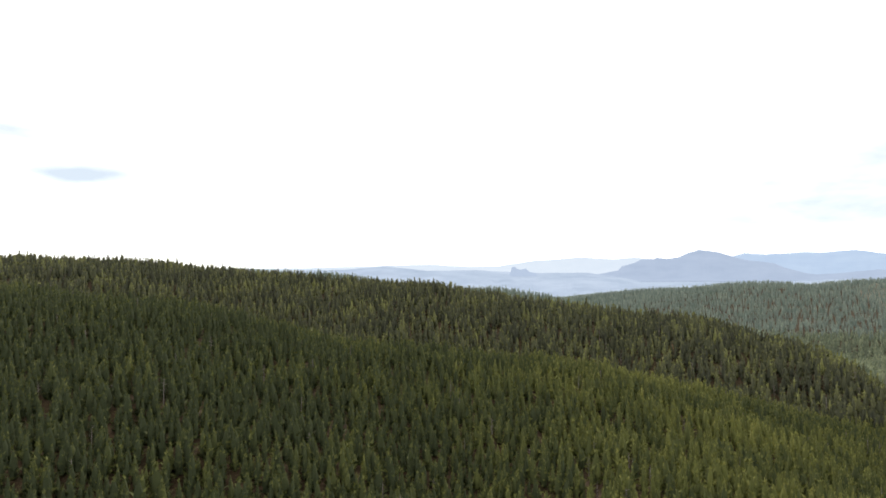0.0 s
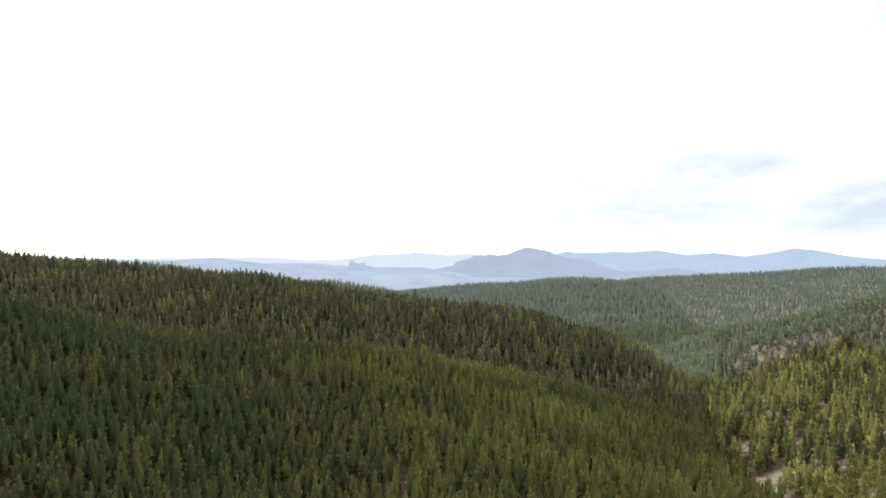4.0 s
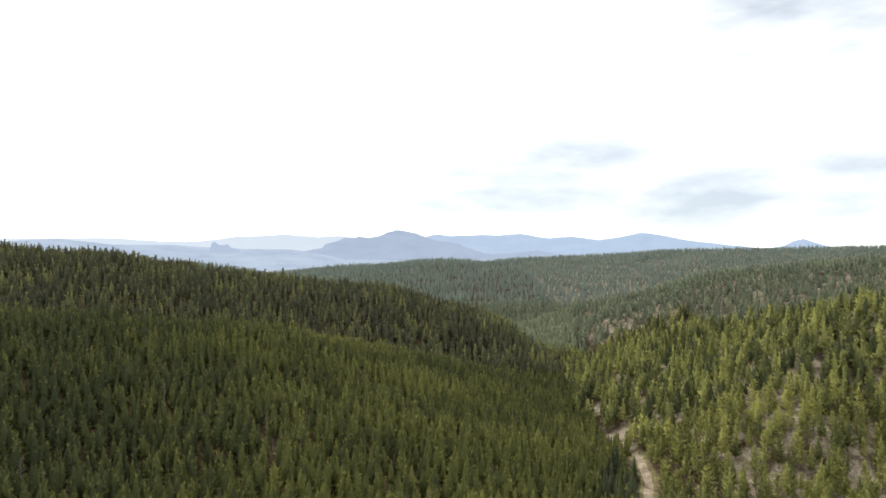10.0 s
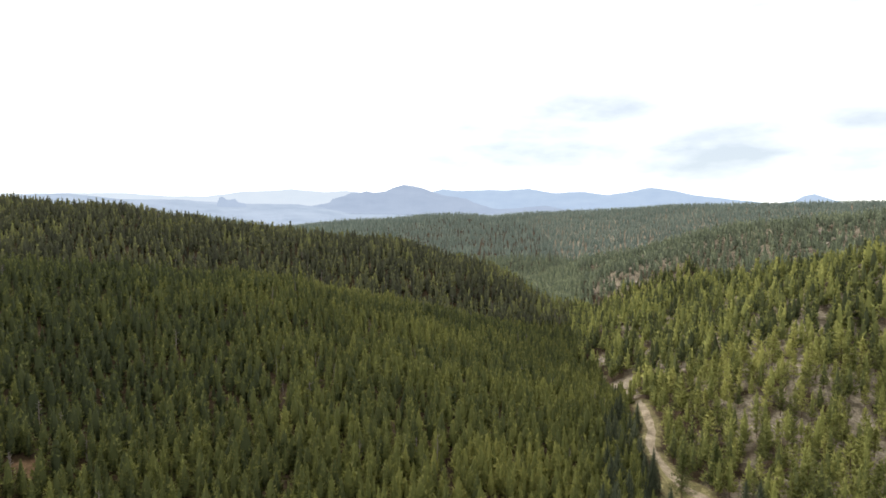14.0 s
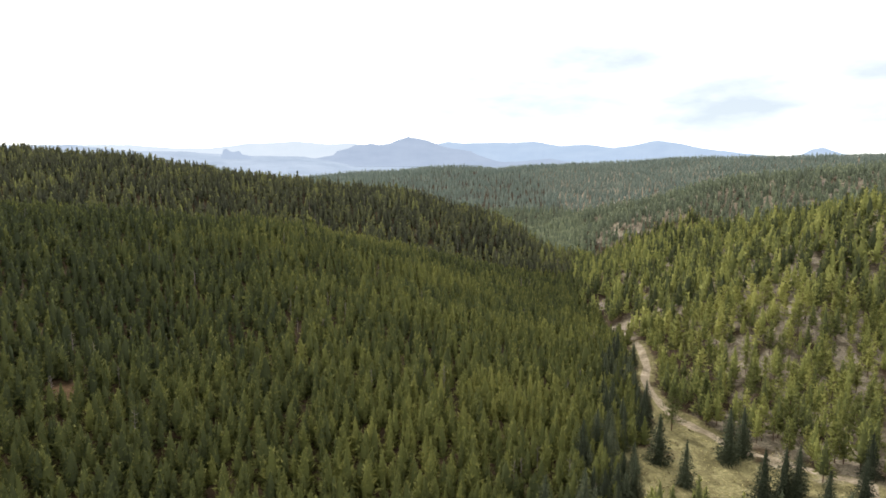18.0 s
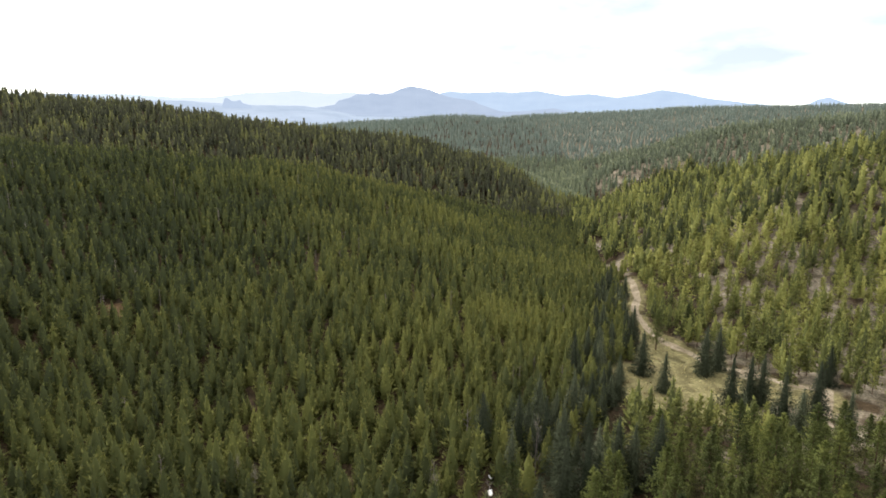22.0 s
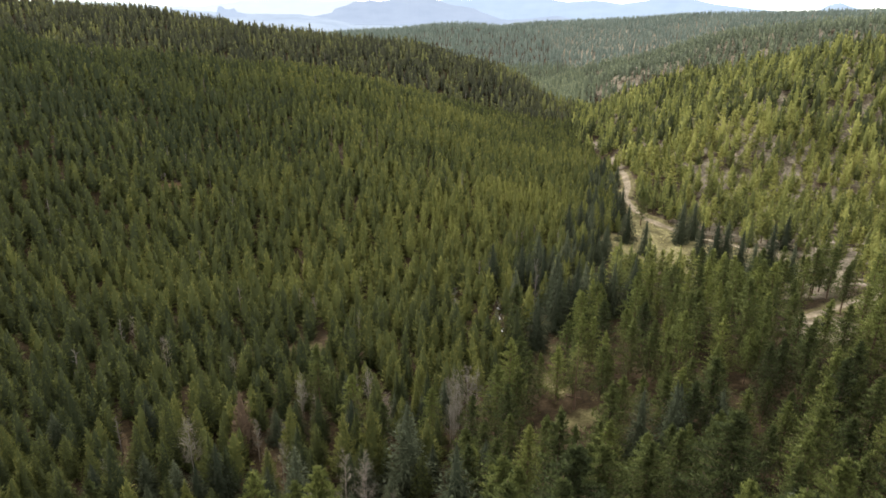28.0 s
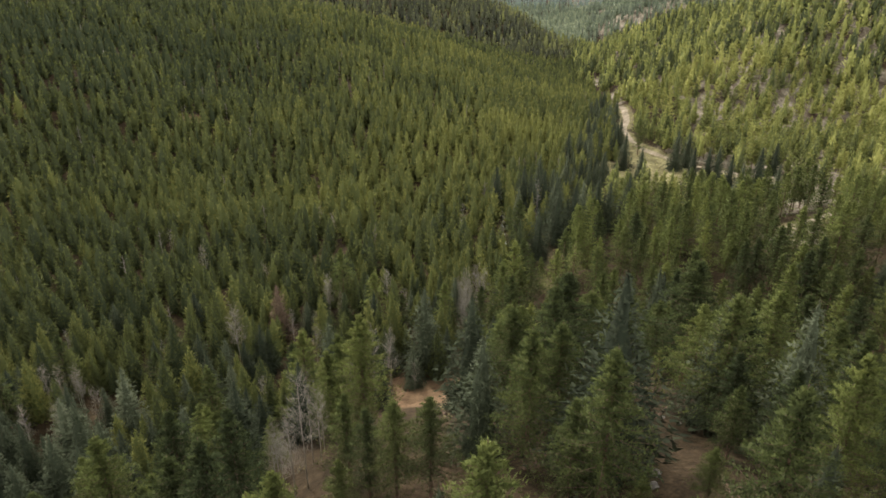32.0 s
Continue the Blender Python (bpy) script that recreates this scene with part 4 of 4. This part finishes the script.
# single trees that stand out: x, y, height
NEAR_BANK = {
    "aspen": [(-24.7, -15.4, 15), (-26.3, -16.5, 11), (-27.6, -14.9, 11), (-22.4, -7.3, 12), (-5.1, 20.8, 14), (-2.1, 21.1, 13), (-5.3, 20.3, 5.7), (-10.3, 18.4, 9.2), (1.3, 17.7, 6.8), (24.5, 39.5, 14), (22.5, 39.9, 13),
              (26.7, 39.7, 12), (-26.7, 92, 6), (-54.9, 36.5, 9), (-52.3, 35.1, 9), (-57.1, 36.7, 9), (-20.2, -4.1, 9), (-59.1, 27, 8.6)],
    "spruce": [(-36.6, 11.3, 13.2), (-29.4, 12.9, 13.9), (-26.2, 9.4, 11), (-33.1, -11.7, 10.5), (-50.5, 16.7, 14.5), (-47.5, 13.5, 13), (-60.6, 14.4, 13), (-57.3, 8.3, 12.3), (-53.2, 11.5, 13.8), (-44, 3.6, 12.5), (-31.8, 55.4, 10.7),
               (-46.7, 57.7, 9.6), (-11.2, 27.2, 14), (-44.3, 22.8, 15), (-40.1, 41.3, 8.2), (6.5, 25.2, 19), (-9.7, -27.7, 13.7), (2.1, 20.6, 9)],
    "lodgepole": [(-36.5, 36, 15.5), (-28.3, 46.7, 14.5), (-22, 55.7, 15), (-1.8, 33.4, 14.5), (-65.9, 65.3, 11.2), (-59.9, 69, 10.8), (-48.2, 67.5, 13), (-38.7, 25.4, 14.5), (-58.4, 33.6, 13), (-40.3, 4, 11.7), (-29.8, -14.2, 7.2),
                  (-7.8, 55.7, 13), (3.5, 34.6, 14.5), (-9.1, 41.1, 12.9), (-43.5, 57.9, 12.4), (7.3, 21.2, 11)],
    "dry": [(-16.5, 47, 13.5)],
    "ponderosa": [(-21, -19.8, 11.7), (-20.7, -26.1, 11), (-19.2, -29.5, 11.6), (-17, -32.3, 11.3), (-8.6, -34.2, 15.2), (2.8, -22.8, 20), (-8.1, -43.6, 16), (-8.8, -40.7, 10.8), (52.8, 17.2, 16.5), (17.3, -27.9, 13.8),
                  (48.2, -3.5, 12.4), (-1.7, -47.6, 6.1), (7.5, -41.6, 8), (8.2, -45.7, 11), (50.8, -22.9, 20), (51.2, -31.1, 20), (53.5, -9.3, 18), (67, -15.3, 19), (56.9, -15.3, 17), (12, -52.3, 12), (-24.2, -29.1, 8.9),
                  (-5.9, -45.4, 4.6), (27.3, -29.3, 18), (17.4, -49.1, 17)],
    "sparse": [(9.7, -30, 9.7)],
}
VALLEY_FLOOR = {
    "aspen": [(18.8, 33.8, 12.1), (-28, 79.6, 9.8), (-34.1, 95.5, 7.9), (5, 97.2, 8.8), (8.1, 96.1, 7.3), (-15.3, 72.3, 7.4)],
    "spruce": [(2, 41.7, 11.5), (54.2, 61.6, 15), (64.6, 68.2, 17.5), (74.4, 70.4, 17.6), (70.5, 68.8, 16.6), (69.3, 76.3, 19), (76.9, 97.2, 17), (87.8, 98.1, 16), (60, 94.8, 16), (67.3, 90.9, 17), (80, 71, 18), (82.6, 69, 16), (87.8, 67, 17.5), (111.2, 28.6, 7.1), (130.1, 120.5, 15.7), (127.9, 108.3, 13.4), 
               (137.3, 92.5, 15.8), (142.6, 90.9, 15.5), (145.8, 89.6, 16), (131.8, 83.3, 9.5), (136.5, 75.6, 16.1), (151.7, 77.1, 16.8), (135, 69.4, 14), (142.4, 62.3, 12.7), (175.6, 90.5, 13.4), (151.3, 115.5, 17.5),
               (158.1, 116.5, 16), (131.3, 137.7, 12.4), (128.4, 142.1, 14.6), (119.2, 118.1, 9)],
    "lodgepole": [(-27.1, 52.5, 12.5), (45.8, 57, 15)],
    "ponderosa": [(89, 54.9, 17), (78.2, 52.7, 14.7), (85.9, 43.2, 14), (88.3, 38, 13), (101.9, 31.6, 14), (50.5, 65.4, 16.9), (90.8, 71, 17), (98, 20, 15), (68.8, 38, 13.4), (61.8, 37, 15.8), (62.9, 48, 16.9), (46, 20.6, 15.7), (54.2, 24.4, 11.2), (90.7, 64.3, 14.9), (71.4, 44.4, 15), (82.1, 41.8, 15), (96.8, 53.5, 15), (94.3, 25.5, 15), (85.3, 29.2, 15), (83.1, 33.8, 15), (120.7, 32.1, 13.3),
                  (152.4, 138.7, 16), (169.1, 141.4, 16)],
    "snag": [(15.5, 80.8, 8.3), (67.2, 83, 14.3), (39.6, 76.7, 13), (46.9, 67.6, 12.6)],
    "sparse": [(47, 35.4, 16.5)],
}
MARKED = [(kind, *place) for stretch in (NEAR_BANK, VALLEY_FLOOR) for kind, places in stretch.items() for place in places]
for k, (kind, x, y, h) in enumerate(MARKED):
    plant(kind, x, y, h, k, k * 67.0, 1.15 if kind == "spruce" and y < 62 else 1.0)

taken = np.array([(m[1], m[2]) for m in MARKED])
def kept_open(x, y):
    """False on the strips of open slope between the trees."""
    return (seg_dist(x, y, (-17, -26), (2, 14))[0] > 6.5) & (seg_dist(x, y, (26, -12), (-6, -47))[0] > 3.4) & (seg_dist(x, y, (55, 58), (38, 22))[0] > 7.5)


x, y = scatter(-140, 180, -75, 130, 3.9, rng)
d, _ = valley(x, y)
keep = near_zone(x, y) & clear_of(x, y) & kept_open(x, y) & (d > -6)
keep &= np.array([np.hypot(taken[:, 0] - a, taken[:, 1] - b).min() for a, b in zip(x, y)]) > 2.6
keep &= rng.uniform(0, 1, len(x)) < np.where(d < 26, 0.92, 0.97)
for k, (a, b, dd) in enumerate(zip(x[keep], y[keep], d[keep])):
    q = rng.uniform()
    if dd < 30:
        kind = "spruce" if q < 0.30 else "aspen" if q < 0.42 else "ponderosa" if q < 0.52 else "snag" if q < 0.56 else "lodgepole"
    else:
        kind = "lodgepole" if q < 0.88 else "spruce" if q < 0.94 else "snag" if q < 0.965 else "aspen" if q < 0.985 else "dry"
    tall = {"lodgepole": 10.0, "spruce": 10.5, "aspen": 9.0, "snag": 7.5, "dry": 8.0, "ponderosa": 12.5}[kind]
    plant(kind, a, b, float(np.clip(rng.normal(tall, 0.14 * tall), 4, 16)), rng.randint(0, 20), rng.uniform(0, 360), rng.uniform(0.85, 1.2))
x, y = scatter(50, 215, 50, 235, 5.0, rng)
d, _ = valley(x, y)
keep = (d > 0) & (d < 15) & ~near_zone(x, y) & clear_of(x, y) & (y < 195) & (rng.uniform(0, 1, len(x)) < np.where(y < 135, 0.85, 0.45))
keep &= np.array([np.hypot(taken[:, 0] - a, taken[:, 1] - b).min() for a, b in zip(x, y)]) > 3.0
for a, b in zip(x[keep], y[keep]):
    plant("spruce", a, b, float(np.clip(rng.normal(11.5, 2.2), 6, 16)), rng.randint(0, 20), rng.uniform(0, 360), rng.uniform(0.85, 1.15))
x, y = scatter(30, 170, 5, 100, 4.4, rng)
d, _ = valley(x, y)
keep = (d < -4) & ~near_zone(x, y) & clear_of(x, y) & front(x, y) & (np.hypot(x - 150, y - 72) > 14) & (rng.uniform(0, 1, len(x)) < np.where(y - 0.5 * x < 20, 0.70, 0.42))
keep &= np.array([np.hypot(taken[:, 0] - a, taken[:, 1] - b).min() for a, b in zip(x, y)]) > 3.0
x, y = x[keep], y[keep]
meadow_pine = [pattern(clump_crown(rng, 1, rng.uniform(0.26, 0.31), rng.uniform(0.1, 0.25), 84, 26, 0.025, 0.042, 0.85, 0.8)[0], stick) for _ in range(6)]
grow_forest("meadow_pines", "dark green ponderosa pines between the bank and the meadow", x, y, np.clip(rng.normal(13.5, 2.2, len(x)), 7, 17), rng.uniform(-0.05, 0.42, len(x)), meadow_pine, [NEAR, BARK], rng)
x, y = scatter(-60, 190, -80, 140, 5.4, rng)
d, _ = valley(x, y)
keep = near_zone(x, y) & clear_of(x, y) & kept_open(x, y) & (d <= -6)
keep &= np.array([np.hypot(taken[:, 0] - a, taken[:, 1] - b).min() for a, b in zip(x, y)]) > 4.0
keep &= rng.uniform(0, 1, len(x)) < np.where((x + 34) * 0.378 + (y + 73) * 0.834 < 62, 0.62, 0.78)
for k, (a, b) in enumerate(zip(x[keep], y[keep])):
    kind = "ponderosa" if rng.uniform() < 0.92 else "spruce"
    plant(kind, a, b, float(np.clip(rng.normal(15, 2.5), 7, 20)), rng.randint(0, 20), rng.uniform(0, 360), rng.uniform(0.85, 1.15))


# ---- low growth ----
SHRUB = foliage("shrub_twigs", (0.07, 0.055, 0.035), (0.14, 0.115, 0.065), (0.22, 0.19, 0.10), 0.3)


def shrub(rng):
    p = rng.normal(0, 1, (22, 3))
    p /= np.linalg.norm(p, axis=1, keepdims=True)
    out = p * [1, 1, 0.6] + [0, 0, 0.5]
    v, f = fuzz(out * [0.5, 0.5, 0.45], out, np.full(22, 0.42), 0.2, rng)
    return v, f, np.zeros(len(f), int), rng.uniform(0, 0.3, len(v)), unit(v + [0, 0, 0.3])


rng = np.random.RandomState(31)
shrubs = [shrub(rng) for _ in range(6)]
x, y = scatter(-130, 230, -75, 250, 2.6, rng)
d, _ = valley(x, y)
keep = (np.abs(d) < 45) & (track_dist(x, y) > 2.5) & (np.hypot(x - 3, y - 18) > 9) & (rng.uniform(0, 1, len(x)) < 0.30 + 0.3 * lump(x, y, 18, 41) - 0.15 * (d < -8))
grow_forest("shrubs", "low brown willow and juniper shrubs along the valley floor", x[keep], y[keep], rng.uniform(0.7, 1.7, int(keep.sum())), rng.uniform(0, 0.5, int(keep.sum())), shrubs, [SHRUB], rng, "shrubs")


STRAW = foliage("dry_grass", (0.12, 0.105, 0.045), (0.24, 0.21, 0.09), (0.38, 0.34, 0.17), 0.4)


def tuft(rng):
    """A bunch of dry grass blades."""
    root = rng.normal(0, 0.18, (9, 3)) * [1, 1, 0]
    out = rng.normal(0, 0.35, (9, 3)) * [1, 1, 0] + [0, 0, 0.8]
    v, f = kites(root, root + out, 0.05, 0.0, rng)
    return v, f, np.zeros(len(f), int), rng.uniform(0, 0.4, len(v)), np.tile([0, 0, 1.0], (len(v), 1))


x, y = scatter(80, 190, 66, 165, 1.5, rng)
keep = (track_dist(x, y) > 1.6) & (rng.uniform(0, 1, len(x)) < np.clip(cover(x, y)[1] * (0.5 + 0.5 * lump(x, y, 12, 51)), 0, 0.85))
grow_forest("meadow_grass", "tufts of pale dry grass over the valley meadow", x[keep], y[keep], rng.uniform(0.35, 0.9, int(keep.sum())), rng.uniform(0, 0.6, int(keep.sum())), [tuft(rng) for _ in range(6)], [STRAW], rng, "grass")


# ---- fallen wood ----
def fallen_log(x, y, length, turn, k):
    """A grey log with broken branch stubs."""
    r = np.random.RandomState(k)
    s = Shape()
    z = np.linspace(0, length, 7)
    s.add(*tube(np.column_stack([r.normal(0, 0.03, 7), r.normal(0, 0.03, 7), z]), 0.16 * np.linspace(1, 0.45, 7), 7))
    for q in range(7):
        h, a = r.uniform(0.25, 0.95) * length, r.uniform(0, 6.3)
        s.add(*tube([(0, 0, h), (0.5 * math.cos(a), 0.5 * math.sin(a), h + 0.35)], [0.035, 0.015], 3))
    ob = tagged(new("fallen_log", mesh_from("fallen_log", *s.arrays(), [BARK])), "brown fallen log on the forest floor", "log", "fallen logs")
    a = math.radians(turn)
    x2, y2 = x + length * math.cos(a), y + length * math.sin(a)
    z1, z2 = float(land(x, y)) + 0.12, float(land(x2, y2)) + 0.12
    ob.matrix_basis = look((x, y, z1), (x2, y2, z2)) @ pose(0, 0, 0, 180, 0, 0)


rng = np.random.RandomState(77)
for k in range(34):
    t = rng.uniform()
    cx, cy = [(8, -30), (2, -10), (48, 48), (-15, -20), (100, 45), (0, 70)][k % 6]
    fallen_log(cx + rng.normal(0, 7), cy + rng.normal(0, 7), rng.uniform(3, 7), rng.uniform(0, 360), k)


# ---- rocks ----
def boulder(rng, size, flat, rock=None):
    """A weathered block of granite."""
    bm = bmesh.new()
    bmesh.ops.create_icosphere(bm, subdivisions=3, radius=1.0)
    off = Vector(rng.uniform(-50, 50, 3))
    for v in bm.verts:
        k = 0.75 + 0.45 * noise.noise(v.co * 0.9 + off) + 0.16 * noise.noise(v.co * 2.6 + off)
        v.co = Vector((v.co.x * k * size, v.co.y * k * size * 0.8, v.co.z * k * size * flat))
    me = bpy.data.meshes.new("boulder")
    bm.to_mesh(me)
    bm.free()
    me.materials.append(rock or ROCK)
    return me


rng = np.random.RandomState(21)
rocks = [boulder(rng, 1.0, f) for f in (0.55, 0.7, 0.85, 1.0, 0.6, 0.75)]
pebbles = [boulder(rng, 1.0, f, STONE) for f in (0.6, 0.8)]


def set_rock(x, y, size, label, group, shapes):
    ob = tagged(new("boulder", shapes[rng.randint(0, len(shapes))]), label, "rock", group)
    ob.matrix_basis = pose(x, y, float(land(x, y)) + 0.1 * size, 0, 0, rng.uniform(0, 360)) @ Matrix.Diagonal((size, size, size, 1))


STONES = [(-0.6, -41.6, 0.6), (-2.0, -42.9, 0.5), (11.2, -30.4, 0.4), (11.6, -32.2, 0.3)]
OUTCROPS = [(300, 358, 7, 8, 2.0), (311, 351, 6, 6, 1.8), (300, 268, 6, 4, 2.0), (327, 268, 5, 4, 1.8), (254, 182, 5, 4, 1.6), (335, 237, 6, 4, 2.0), (243, 240, 5, 3, 1.4),
            (323, 188, 6, 4, 1.8), (550, 592, 14, 8, 4.5), (456, 514, 14, 8, 4.0), (567, 531, 12, 6, 4.0), (486, 497, 10, 5, 3.5), (683, 459, 14, 6, 4.0), (659, 419, 12, 5, 3.5), (505, 540, 14, 6, 4.0)]
# stones on the near bank
for x, y, size in STONES:
    set_rock(x, y, size, "grey rounded stone on the needle-strewn bank", "stones on the bank", pebbles)
# outcrops: centre, spread, number, size
for cx, cy, spread, n, size in OUTCROPS:
    for k in range(n):
        set_rock(cx + rng.normal(0, spread), cy + rng.normal(0, spread * 0.6), size * rng.uniform(0.5, 1.3), "weathered tan granite boulder on the hillside", "granite outcrops", rocks)


for cx, cy, r in BALD:
    for k in range(4):
        set_rock(cx + rng.normal(0, 0.7 * r), cy + rng.normal(0, 0.5 * r), (0.18 * r if cx < 260 else min(3.0, 0.5 * r)) * rng.uniform(0.5, 1.2), "weathered tan granite boulder on the hillside", "granite outcrops", rocks)


# ---- old snow by the creek ----
SNOW = solid("old_snow", [(0.3, (0.62, 0.62, 0.63)), (0.7, (0.80, 0.80, 0.80))], 1.2, 0.7, 0.3)


def snow_patch(x, y, long, wide, turn, k):
    """A low melting drift with a ragged rim that follows the ground."""
    off = Vector((7.3 * k, 2.1 * k, 0))
    bm = bmesh.new()
    bmesh.ops.create_icosphere(bm, subdivisions=3, radius=1.0)
    c, w = math.cos(math.radians(turn)), math.sin(math.radians(turn))
    for v in bm.verts:
        r = 0.8 + 0.5 * noise.noise(Vector((v.co.x, v.co.y, 0)) * 1.6 + off)
        a, b = v.co.x * long * r, v.co.y * wide * r
        px, py = a * c - b * w, a * w + b * c
        v.co = Vector((px, py, float(land(x + px, y + py)) - float(land(x, y)) + 0.22 * v.co.z))
    me = bpy.data.meshes.new("snow_patch")
    bm.to_mesh(me)
    bm.free()
    me.materials.append(SNOW)
    for face in me.polygons:
        face.use_smooth = True
    ob = tagged(new("snow_patch", me), "white patch of old melting snow on the forest floor", "snow", "old snow by the creek")
    ob.matrix_basis = pose(x, y, float(land(x, y)) + 0.05)


for k, (x, y, long, wide, turn) in enumerate([(51.5, 74, 2.2, 0.8, 60), (54, 80, 1.8, 0.7, 50), (57, 85, 1.2, 0.5, 80), (49.5, 70.5, 1.0, 0.5, 30)]):
    snow_patch(x, y, long, wide, turn, k)
